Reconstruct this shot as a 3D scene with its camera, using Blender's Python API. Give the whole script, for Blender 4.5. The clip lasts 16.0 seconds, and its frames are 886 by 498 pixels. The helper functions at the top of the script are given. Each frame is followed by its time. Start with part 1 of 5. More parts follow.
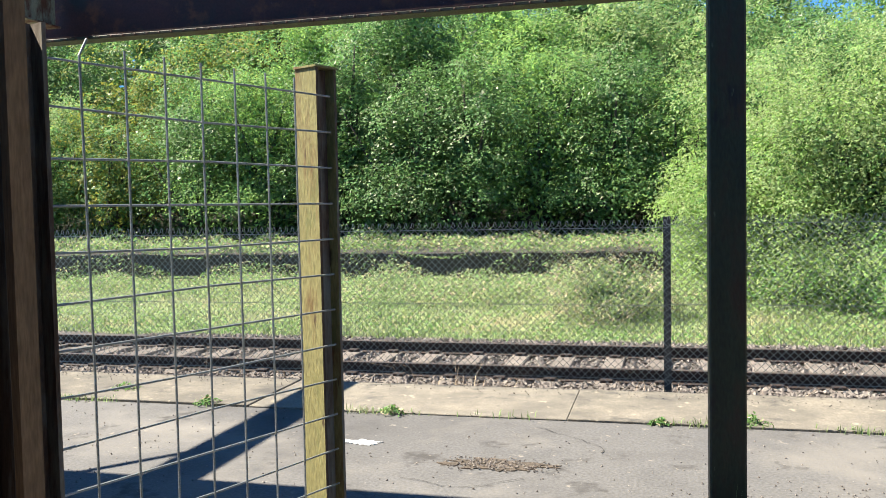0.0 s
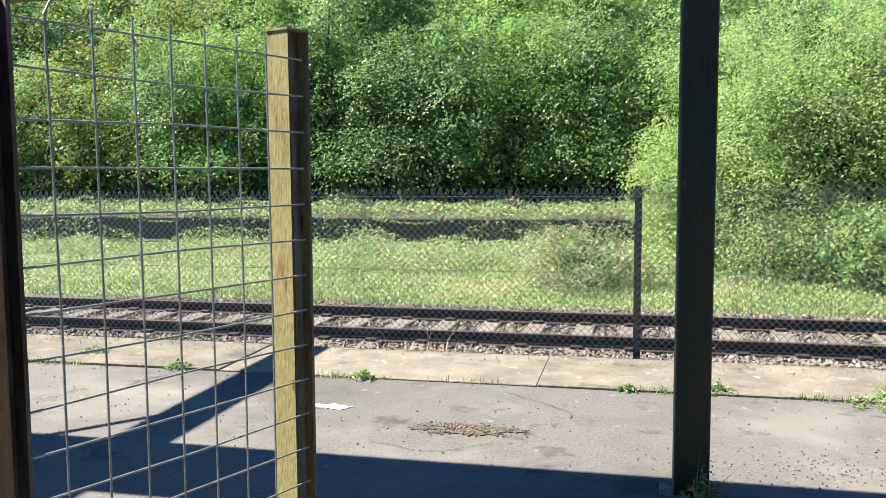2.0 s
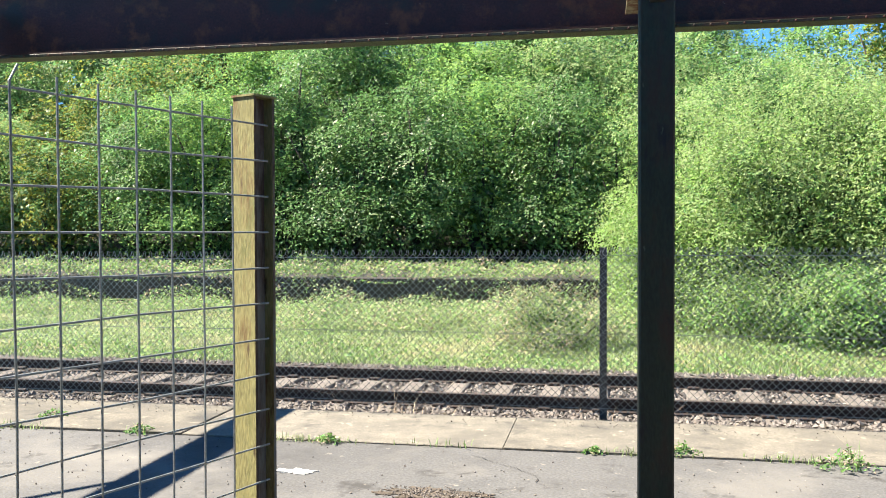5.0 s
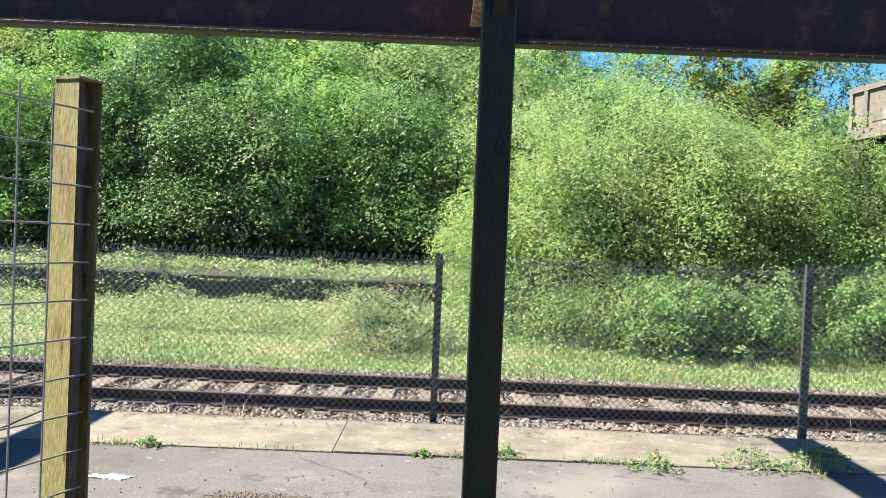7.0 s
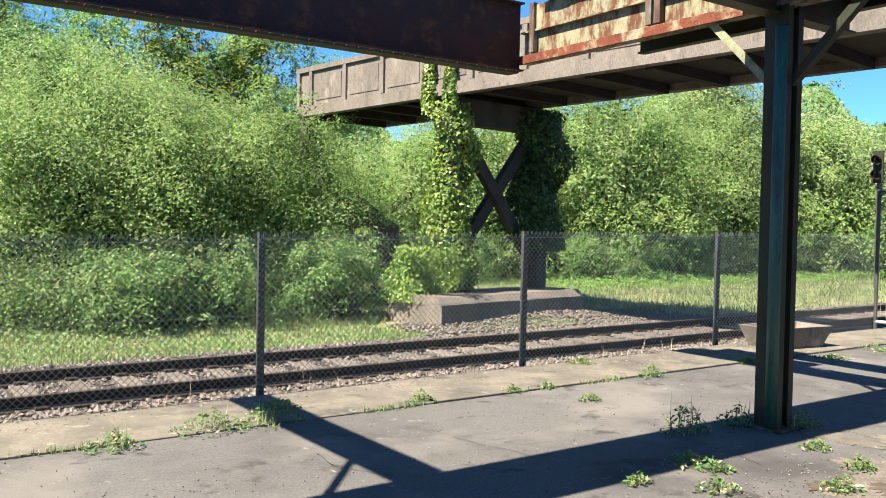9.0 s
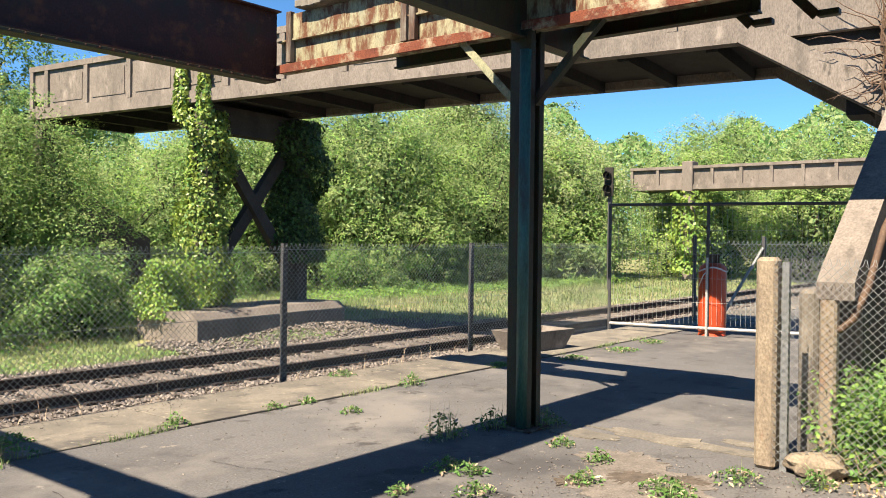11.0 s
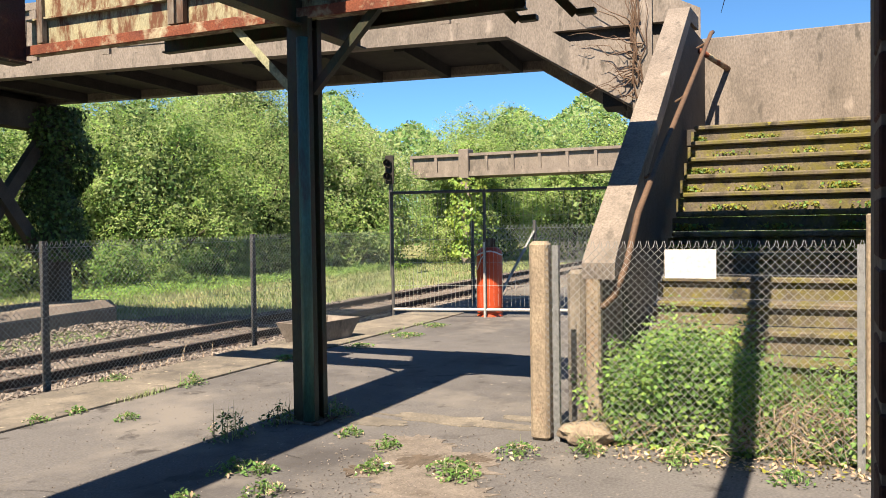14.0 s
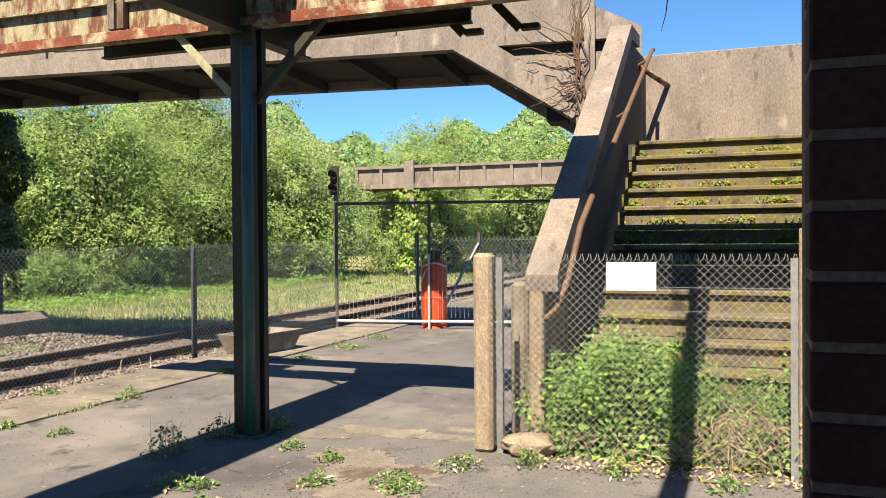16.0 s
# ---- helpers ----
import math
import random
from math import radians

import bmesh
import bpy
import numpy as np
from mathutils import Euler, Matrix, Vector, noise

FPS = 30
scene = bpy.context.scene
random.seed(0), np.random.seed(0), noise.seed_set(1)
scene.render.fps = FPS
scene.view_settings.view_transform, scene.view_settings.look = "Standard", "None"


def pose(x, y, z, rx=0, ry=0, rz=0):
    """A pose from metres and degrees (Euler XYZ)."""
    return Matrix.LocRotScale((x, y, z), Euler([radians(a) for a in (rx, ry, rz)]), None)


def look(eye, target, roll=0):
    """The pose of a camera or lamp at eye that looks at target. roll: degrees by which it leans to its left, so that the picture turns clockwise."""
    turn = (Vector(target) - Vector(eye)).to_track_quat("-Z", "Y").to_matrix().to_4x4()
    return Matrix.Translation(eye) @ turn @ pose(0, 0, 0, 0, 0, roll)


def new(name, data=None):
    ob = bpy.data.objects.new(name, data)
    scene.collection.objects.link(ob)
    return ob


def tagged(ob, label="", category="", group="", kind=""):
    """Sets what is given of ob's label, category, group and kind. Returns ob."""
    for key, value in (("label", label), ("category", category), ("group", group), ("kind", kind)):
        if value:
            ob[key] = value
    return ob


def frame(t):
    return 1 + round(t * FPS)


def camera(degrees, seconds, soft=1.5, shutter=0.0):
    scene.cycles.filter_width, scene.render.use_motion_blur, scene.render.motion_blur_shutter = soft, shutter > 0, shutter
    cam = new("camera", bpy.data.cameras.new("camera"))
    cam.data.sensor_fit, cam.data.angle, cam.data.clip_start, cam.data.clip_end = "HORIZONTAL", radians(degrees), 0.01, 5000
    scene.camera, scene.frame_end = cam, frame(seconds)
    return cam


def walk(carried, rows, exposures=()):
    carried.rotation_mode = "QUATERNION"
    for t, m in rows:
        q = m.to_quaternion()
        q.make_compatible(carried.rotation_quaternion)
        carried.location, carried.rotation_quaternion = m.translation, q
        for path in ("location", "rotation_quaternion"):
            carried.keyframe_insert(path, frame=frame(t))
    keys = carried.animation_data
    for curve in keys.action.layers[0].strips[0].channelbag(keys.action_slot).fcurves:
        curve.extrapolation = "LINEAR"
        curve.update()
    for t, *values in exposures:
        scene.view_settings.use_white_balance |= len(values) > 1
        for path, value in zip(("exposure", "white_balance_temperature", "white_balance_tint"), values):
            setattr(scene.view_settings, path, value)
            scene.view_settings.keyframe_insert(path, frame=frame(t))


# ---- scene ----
cam = camera(55.38, 16.0, 0.95)
PATH = [
    (0, -0.121, -0.003, 1.519, 87.272, 1.111, 14.417),
    (0.5, -0.113, -0.012, 1.520, 86.762, 0.854, 14.634),
    (1, -0.123, -0.011, 1.521, 86.249, 0.435, 14.602),
    (1.5, -0.116, -0.023, 1.530, 85.412, 0.108, 14.179),
    (2, -0.109, -0.007, 1.523, 84.940, 0.351, 12.707),
    (2.5, -0.109, 0.003, 1.537, 84.780, 0.193, 12.072),
    (3, -0.098, -0.018, 1.534, 85.872, 0.185, 13.053),
    (3.5, -0.107, -0.024, 1.543, 88.070, 0.318, 13.343),
    (4, -0.099, -0.022, 1.544, 89.064, 0.267, 12.128),
    (6.5, -0.053, -0.036, 1.552, 88.524, -2.073, 6.618),
    (7, -0.058, -0.025, 1.557, 89.215, -2.375, -0.066),
    (7.5, -0.008, -0.035, 1.562, 89.117, -1.971, -8.956),
    (8, 0.001, -0.003, 1.553, 88.855, -1.611, -18.568),
    (8.5, 0.050, 0.015, 1.556, 88.467, -1.317, -28.060),
    (9, 0.037, -0.020, 1.551, 88.314, -1.026, -35.103),
    (9.5, 0.040, 0.003, 1.555, 88.604, -1.153, -39.928),
    (10, 0.066, 0.012, 1.556, 88.830, -1.280, -44.796),
    (12.5, 0.100, 0.027, 1.576, 89.373, 0.785, -57.306),
    (13, 0.107, 0.029, 1.579, 89.038, 0.869, -60.119),
    (13.5, 0.106, 0.028, 1.577, 88.653, 0.757, -62.920),
    (14, 0.120, 0.029, 1.579, 88.464, 0.846, -65.842),
    (14.5, 0.121, 0.027, 1.578, 88.645, 1.017, -68.426),
    (15, 0.126, 0.027, 1.576, 89.077, 0.802, -70.056),
    (15.5, 0.123, 0.025, 1.575, 89.366, 0.518, -70.035),
    (16, 0.123, 0.027, 1.577, 89.223, 0.435, -69.574),
]
EXPOSURES = [(0, 1.96, 6450, 8), (4, 2.15, 6450, 8), (7, 2.08, 6450, 8), (8.5, 1.86, 6600, 9), (10, 1.75, 6850, 11), (12.5, 1.56, 7350, 15), (16, 1.63, 7350, 15)]
walk(cam, [(t, pose(*r)) for t, *r in PATH], EXPOSURES)

# ---- light: afternoon sun that comes along the platform, clear sky ----
SUN_EL = radians(51.6)  # the sun stands towards -x
world = bpy.data.worlds.new("sky")
scene.world = world
world.use_nodes = True
wn = world.node_tree
sky = wn.nodes.new("ShaderNodeTexSky")
sky.sky_type = "NISHITA"
sky.sun_disc = False
sky.sun_elevation = SUN_EL
sky.sun_rotation = radians(-90)
sky.dust_density = 0.0
sky.altitude = 3000
sky.ozone_density = 4.0
wn.nodes["Background"].inputs["Strength"].default_value = 0.070
tint = wn.nodes.new("ShaderNodeMix")  # deep blue of a clear dry sky
tint.data_type, tint.blend_type = "RGBA", "MULTIPLY"
tint.inputs["Factor"].default_value = 1.0
tint.inputs["B"].default_value = (0.46, 0.82, 1.0, 1)
wn.links.new(sky.outputs[0], tint.inputs["A"])
wn.links.new(tint.outputs["Result"], wn.nodes["Background"].inputs["Color"])
sun = new("sun", bpy.data.lights.new("sun", "SUN"))
sun.data.energy = 5.0
sun.data.angle = radians(0.53)
sun.data.color = (1.0, 0.90, 0.74)
sun.matrix_world = look((-math.cos(SUN_EL), -0.02, math.sin(SUN_EL)), (0, 0, 0))

# ---- materials ----
MATS = {}


def material(name, base, base2=None, rough=0.8, metal=0.0, scale=6.0, fine=60.0, bump=0.3, spots=None, spot_scale=2.0, spot_at=0.55, spot_soft=0.08,
             obj_var=0.0, island_var=0.0, stretch=(1, 1, 1), spec=0.4, trans=0.0, layers=()):
    """Colour from coarse and fine noise, with optional stains of a third colour, and fine relief."""
    m = bpy.data.materials.new(name)
    m.use_nodes = True
    nt, ns, ln = m.node_tree, m.node_tree.nodes, m.node_tree.links
    b = ns["Principled BSDF"]
    b.inputs["Roughness"].default_value = rough
    b.inputs["Metallic"].default_value = metal
    b.inputs["Specular IOR Level"].default_value = spec
    tc = ns.new("ShaderNodeNewGeometry")
    mp = ns.new("ShaderNodeMapping")
    mp.inputs["Scale"].default_value = stretch
    ln.new(tc.outputs["Position"], mp.inputs["Vector"])
    n1 = ns.new("ShaderNodeTexNoise")
    n1.inputs["Scale"].default_value = scale
    n1.inputs["Detail"].default_value = 6
    n1.inputs["Roughness"].default_value = 0.65
    n2 = ns.new("ShaderNodeTexNoise")
    n2.inputs["Scale"].default_value = fine
    n2.inputs["Detail"].default_value = 4
    for n in (n1, n2):
        ln.new(mp.outputs[0], n.inputs["Vector"])
    base2 = base2 or tuple(c * 0.6 for c in base)
    r1 = ns.new("ShaderNodeValToRGB")
    r1.color_ramp.elements[0].position, r1.color_ramp.elements[1].position = 0.35, 0.68
    r1.color_ramp.elements[0].color, r1.color_ramp.elements[1].color = (*base2, 1), (*base, 1)
    ln.new(n1.outputs["Fac"], r1.inputs[0])
    mul = ns.new("ShaderNodeMix")
    mul.data_type, mul.blend_type = "RGBA", "MULTIPLY"
    mul.inputs["Factor"].default_value = 1.0
    r2 = ns.new("ShaderNodeMapRange")
    r2.inputs["From Min"].default_value, r2.inputs["From Max"].default_value = 0.3, 0.7
    r2.inputs["To Min"].default_value, r2.inputs["To Max"].default_value = 0.72, 1.2
    ln.new(n2.outputs["Fac"], r2.inputs["Value"])
    ln.new(r1.outputs[0], mul.inputs["A"])
    ln.new(r2.outputs[0], mul.inputs["B"])
    col = mul.outputs["Result"]
    if spots:
        n3 = ns.new("ShaderNodeTexNoise")
        n3.inputs["Scale"].default_value = spot_scale
        n3.inputs["Detail"].default_value = 8
        n3.inputs["Roughness"].default_value = 0.7
        ln.new(mp.outputs[0], n3.inputs["Vector"])
        r3 = ns.new("ShaderNodeMapRange")
        r3.inputs["From Min"].default_value, r3.inputs["From Max"].default_value = spot_at - spot_soft, spot_at + spot_soft
        ln.new(n3.outputs["Fac"], r3.inputs["Value"])
        mx = ns.new("ShaderNodeMix")
        mx.data_type = "RGBA"
        ln.new(r3.outputs[0], mx.inputs["Factor"])
        ln.new(col, mx.inputs["A"])
        mx.inputs["B"].default_value = (*spots, 1)
        col = mx.outputs["Result"]
    for lc, lscale, lat, lsoft in layers:
        n4 = ns.new("ShaderNodeTexNoise")
        n4.inputs["Scale"].default_value = lscale
        n4.inputs["Detail"].default_value = 7
        n4.inputs["Roughness"].default_value = 0.62
        sh = ns.new("ShaderNodeVectorMath")
        sh.inputs[1].default_value = (lscale * 3.1, lat * 17.0, 5.3)
        ln.new(mp.outputs[0], sh.inputs[0])
        ln.new(sh.outputs[0], n4.inputs["Vector"])
        r4 = ns.new("ShaderNodeMapRange")
        r4.inputs["From Min"].default_value, r4.inputs["From Max"].default_value = lat - lsoft, lat + lsoft
        ln.new(n4.outputs["Fac"], r4.inputs["Value"])
        m4 = ns.new("ShaderNodeMix")
        m4.data_type = "RGBA"
        ln.new(r4.outputs[0], m4.inputs["Factor"])
        ln.new(col, m4.inputs["A"])
        m4.inputs["B"].default_value = (*lc, 1)
        col = m4.outputs["Result"]
    if obj_var or island_var:
        hv = ns.new("ShaderNodeHueSaturation")
        mr = ns.new("ShaderNodeMapRange")
        v = obj_var or island_var
        mr.inputs["To Min"].default_value, mr.inputs["To Max"].default_value = 1 - v, 1 + v
        ln.new(ns.new("ShaderNodeObjectInfo").outputs["Random"] if obj_var else tc.outputs["Random Per Island"], mr.inputs["Value"])
        ln.new(mr.outputs[0], hv.inputs["Value"])
        if island_var:
            mh = ns.new("ShaderNodeMapRange")
            mh.inputs["To Min"].default_value, mh.inputs["To Max"].default_value = 0.485, 0.52
            ln.new(tc.outputs["Random Per Island"], mh.inputs["Value"])
            ln.new(mh.outputs[0], hv.inputs["Hue"])
        ln.new(col, hv.inputs["Color"])
        col = hv.outputs[0]
    ln.new(col, b.inputs["Base Color"])
    if bump:
        bp = ns.new("ShaderNodeBump")
        bp.inputs["Strength"].default_value = bump
        bp.inputs["Distance"].default_value = 0.01
        ad = ns.new("ShaderNodeMath")
        ad.operation = "ADD"
        ln.new(n1.outputs["Fac"], ad.inputs[0])
        ln.new(n2.outputs["Fac"], ad.inputs[1])
        ln.new(ad.outputs[0], bp.inputs["Height"])
        ln.new(bp.outputs[0], b.inputs["Normal"])
    if trans:
        tr = ns.new("ShaderNodeBsdfTranslucent")
        ln.new(col, tr.inputs["Color"])
        ms = ns.new("ShaderNodeMixShader")
        ms.inputs[0].default_value = trans
        ln.new(b.outputs[0], ms.inputs[1])
        ln.new(tr.outputs[0], ms.inputs[2])
        ln.new(ms.outputs[0], ns["Material Output"].inputs[0])
    MATS[name] = m
    return m


ASPHALT = material("asphalt", (0.132, 0.128, 0.127), (0.09, 0.088, 0.089), 0.9, scale=0.9, fine=55, bump=0.3, spots=(0.056, 0.054, 0.055), spot_scale=0.45, spot_at=0.55, spot_soft=0.08,
                   layers=[((0.152, 0.143, 0.133), 0.7, 0.60, 0.08), ((0.050, 0.047, 0.046), 2.6, 0.63, 0.04), ((0.21, 0.19, 0.165), 9.0, 0.68, 0.03), ((0.32, 0.30, 0.27), 42.0, 0.71, 0.02)])
SLAB = material("edge_slab", (0.215, 0.192, 0.156), (0.14, 0.127, 0.108), 0.92, scale=2.2, fine=70, bump=0.4, spots=(0.105, 0.096, 0.083), spot_scale=1.6, spot_at=0.52, spot_soft=0.10, obj_var=0.14,
                layers=[((0.075, 0.070, 0.064), 3.5, 0.61, 0.05), ((0.31, 0.275, 0.21), 11.0, 0.66, 0.04)])
CONCRETE = material("weathered_concrete", (0.205, 0.178, 0.156), (0.14, 0.121, 0.106), 0.92, scale=1.6, fine=55, bump=0.4, spots=(0.095, 0.085, 0.074), spot_scale=1.3, spot_at=0.60, stretch=(1, 1, 0.45),
                    layers=[((0.085, 0.076, 0.066), 7.0, 0.64, 0.05), ((0.27, 0.235, 0.205), 4.0, 0.66, 0.07)])
CONCRETE_DARK = material("dark_concrete", (0.075, 0.064, 0.055), (0.045, 0.04, 0.035), 0.92, scale=2, fine=50, bump=0.3)
# Darker concrete copy: the stair wall's shade as colour, no bump to catch sun
CONCRETE_WALL_SHADE = material("stair_wall_shade_concrete", (0.105, 0.09, 0.077), (0.068, 0.059, 0.05), 0.92, scale=1.6, fine=55, bump=0.0, spots=(0.09, 0.08, 0.07), spot_scale=1.3, spot_at=0.58, layers=[((0.07, 0.063, 0.055), 7.0, 0.62, 0.05)])
SANDY = material("sandy_grit", (0.178, 0.156, 0.136), (0.118, 0.103, 0.09), 0.95, scale=5, fine=70, bump=0.6, layers=[((0.085, 0.07, 0.058), 4.0, 0.6, 0.06), ((0.36, 0.32, 0.28), 40.0, 0.68, 0.03)])
MOSSY = material("mossy_concrete", (0.15, 0.125, 0.095), (0.075, 0.064, 0.048), 0.95, scale=3, fine=45, bump=0.6, spots=(0.115, 0.105, 0.022), spot_scale=4, spot_at=0.53, spot_soft=0.09,
                 layers=[((0.045, 0.040, 0.028), 5.0, 0.60, 0.05), ((0.17, 0.15, 0.03), 14.0, 0.64, 0.04)])
BALLAST = material("ballast_stone", (0.192, 0.166, 0.150), (0.109, 0.096, 0.090), 0.9, scale=12, fine=90, bump=0.3, island_var=0.45)
BALLAST_BED = material("ballast_bed", (0.135, 0.118, 0.105), (0.055, 0.05, 0.045), 0.95, scale=14, fine=60, bump=0.8)
# rust brown, set near black for the shade on the rails' near side
RAIL = material("rusty_rail", (0.034, 0.022, 0.019), (0.020, 0.014, 0.013), 0.8, 0.0, scale=5, fine=80, bump=0.2)
RAILTOP = material("rail_head", (0.115, 0.088, 0.078), (0.07, 0.052, 0.046), 0.55, 0.5, scale=5, fine=80, bump=0.1)
SLEEPER = material("sleeper", (0.165, 0.143, 0.126), (0.11, 0.095, 0.083), 0.92, scale=4, fine=70, bump=0.4, obj_var=0.2)
GRASS_GROUND = material("grass_ground", (0.2, 0.24, 0.1), (0.125, 0.15, 0.065), 0.95, scale=1.2, fine=30, bump=0.6, spots=(0.25, 0.21, 0.11), spot_scale=0.8, spot_at=0.54)
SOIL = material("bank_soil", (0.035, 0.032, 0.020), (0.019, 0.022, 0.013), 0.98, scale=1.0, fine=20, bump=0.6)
GALV = material("galvanised_wire", (0.33, 0.34, 0.34), (0.23, 0.24, 0.24), 0.5, 0.6, scale=20, fine=150, bump=0)
MESHWIRE = material("chain_link_wire", (0.4, 0.42, 0.41), (0.27, 0.29, 0.28), 0.55, 0.4, scale=9, fine=150, bump=0)
FENCEPOST = material("grey_steel_post", (0.083, 0.086, 0.090), (0.058, 0.058, 0.061), 0.6, 0.3, scale=8, fine=90, bump=0.1)
REDBEAM = material("flaking_red_paint", (0.060, 0.017, 0.014), (0.030, 0.011, 0.010), 0.65, 0.1, scale=3, fine=50, bump=0.35, spots=(0.10, 0.036, 0.015), spot_scale=4, spot_at=0.58, spot_soft=0.06,
                   layers=[((0.022, 0.017, 0.014), 2.2, 0.60, 0.06), ((0.16, 0.10, 0.075), 16.0, 0.72, 0.02)])
RUSTCREAM = material("cream_paint_with_rust", (0.31, 0.285, 0.175), (0.23, 0.225, 0.15), 0.7, 0.05, scale=3, fine=60, bump=0.35, spots=(0.105, 0.042, 0.02), spot_scale=5.5, spot_at=0.5, spot_soft=0.07, stretch=(1.6, 1.6, 0.55))
GREEN = material("old_green_paint", (0.034, 0.046, 0.022), (0.02, 0.025, 0.014), 0.55, 0.1, scale=3, fine=60, bump=0.3, spots=(0.040, 0.019, 0.011), spot_scale=3, spot_at=0.53, stretch=(1.5, 1.5, 0.5),
                 layers=[((0.016, 0.014, 0.012), 6.0, 0.62, 0.04), ((0.075, 0.085, 0.055), 18.0, 0.70, 0.03)])
TEAL = material("teal_downpipe_paint", (0.05, 0.16, 0.135), (0.028, 0.08, 0.068), 0.45, 0.1, scale=3, fine=60, bump=0.2, spots=(0.038, 0.026, 0.019), spot_scale=2.5, spot_at=0.62, stretch=(1.5, 1.5, 0.4))
YELLOWPOST = material("faded_yellow_green_paint", (0.33, 0.30, 0.125), (0.23, 0.205, 0.085), 0.75, 0.05, scale=3, fine=60, bump=0.3, spots=(0.128, 0.054, 0.022), spot_scale=3.0, spot_at=0.60, stretch=(2, 2, 0.5),
                      layers=[((0.09, 0.06, 0.03), 12.0, 0.66, 0.04), ((0.16, 0.17, 0.06), 5.0, 0.62, 0.05)])
RUSTPOST = material("rusty_brown_steel", (0.125, 0.07, 0.046), (0.065, 0.042, 0.032), 0.8, 0.2, scale=4, fine=60, bump=0.4, spots=(0.2, 0.185, 0.155), spot_scale=3, spot_at=0.55, stretch=(2, 2, 0.4))
ORANGE = material("orange_gas_cylinder", (0.461, 0.064, 0.019), (0.397, 0.054, 0.018), 0.45, 0.0, scale=4, fine=60, bump=0.05, spots=(0.224, 0.051, 0.026), spot_scale=6, spot_at=0.66)
# red brick, base colour lowered further for the shade on this wall
BRICK = material("dark_red_brick", (0.054, 0.019, 0.017), (0.035, 0.015, 0.014), 0.9, scale=7, fine=80, bump=0.4, obj_var=0.25)
MORTAR = material("mortar", (0.16, 0.135, 0.115), (0.11, 0.09, 0.08), 0.95, scale=9, fine=80, bump=0.4)
SIGNWHITE = material("white_sign", (0.525, 0.525, 0.512), (0.499, 0.499, 0.493), 0.5, scale=2, fine=30, bump=0)
LEAF_MID = material("leaf_mid", (0.21, 0.37, 0.12), (0.115, 0.225, 0.07), 0.6, scale=0.9, fine=9, bump=0, island_var=0.14, trans=0.48, spec=0.2)
LEAF_BRIGHT = material("leaf_bright", (0.34, 0.51, 0.135), (0.24, 0.38, 0.1), 0.6, scale=0.9, fine=9, bump=0, island_var=0.14, trans=0.5, spec=0.2)
LEAF_SAGE = material("leaf_willow", (0.37, 0.46, 0.2), (0.26, 0.345, 0.145), 0.6, scale=0.9, fine=9, bump=0, island_var=0.14, trans=0.5, spec=0.2)
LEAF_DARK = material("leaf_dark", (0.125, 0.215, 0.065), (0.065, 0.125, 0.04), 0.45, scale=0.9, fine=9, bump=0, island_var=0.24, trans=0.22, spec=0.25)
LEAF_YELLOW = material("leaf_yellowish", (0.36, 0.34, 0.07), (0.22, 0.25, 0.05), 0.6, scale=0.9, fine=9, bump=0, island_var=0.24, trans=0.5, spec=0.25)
# Darker leaf copy: colours the shade in crowns and undergrowth, also dark ivy
LEAF_DEEP = material("leaf_shade_and_dark_ivy", (0.05, 0.09, 0.025), (0.03, 0.055, 0.018), 0.6, scale=0.9, fine=9, bump=0, island_var=0.24, trans=0.12, spec=0.4)
LEAF_SILVER = material("leaf_silver", (0.34, 0.38, 0.21), (0.23, 0.27, 0.14), 0.55, scale=0.9, fine=9, bump=0, island_var=0.24, trans=0.25, spec=0.25)
LEAF_WEED = material("leaf_weed", (0.19, 0.34, 0.095), (0.10, 0.20, 0.055), 0.5, scale=2, fine=20, bump=0, island_var=0.24, trans=0.4, spec=0.25)
DIRT = material("dry_dirt", (0.115, 0.09, 0.07), (0.065, 0.053, 0.042), 0.95, scale=6, fine=60, bump=0.8)
IVY = material("ivy_leaf", (0.27, 0.35, 0.065), (0.15, 0.22, 0.045), 0.4, scale=2, fine=9, bump=0, island_var=0.22, trans=0.2, spec=0.5)
GRASS = material("grass_blade", (0.25, 0.335, 0.14), (0.18, 0.25, 0.1), 0.6, scale=0.7, fine=6, bump=0, island_var=0.4, trans=0.48, spots=(0.42, 0.41, 0.27), spot_scale=0.6, spot_at=0.57)
DRY = material("dry_stem", (0.42, 0.33, 0.24), (0.28, 0.205, 0.145), 0.9, scale=5, fine=30, bump=0, island_var=0.4)
# Near-black: colours the shade below the bridge, also cracks and the black signal
SHADOWCONC = material("black_and_shade_tone", (0.032, 0.029, 0.026), (0.019, 0.018, 0.016), 0.95, scale=4, fine=40, bump=0.2)
BARKGREY = material("weathered_timber", (0.230, 0.205, 0.173), (0.115, 0.102, 0.086), 0.9, scale=6, fine=60, bump=0.5, stretch=(1, 1, 0.3))
RUSTRED = material("rust_red_angle", (0.192, 0.054, 0.026), (0.109, 0.032, 0.019), 0.85, 0.1, scale=5, fine=60, bump=0.4, spots=(0.352, 0.333, 0.230), spot_scale=3, spot_at=0.58)
BRACE = material("cream_brace", (0.320, 0.320, 0.205), (0.211, 0.218, 0.141), 0.7, 0.05, scale=4, fine=60, bump=0.3, spots=(0.058, 0.070, 0.045), spot_scale=3, spot_at=0.58)
JAMB = material("brown_jamb", (0.13, 0.085, 0.06), (0.075, 0.05, 0.04), 0.85, 0.0, scale=5, fine=45, bump=0.6, spots=(0.205, 0.122, 0.064), spot_scale=4, spot_at=0.64)
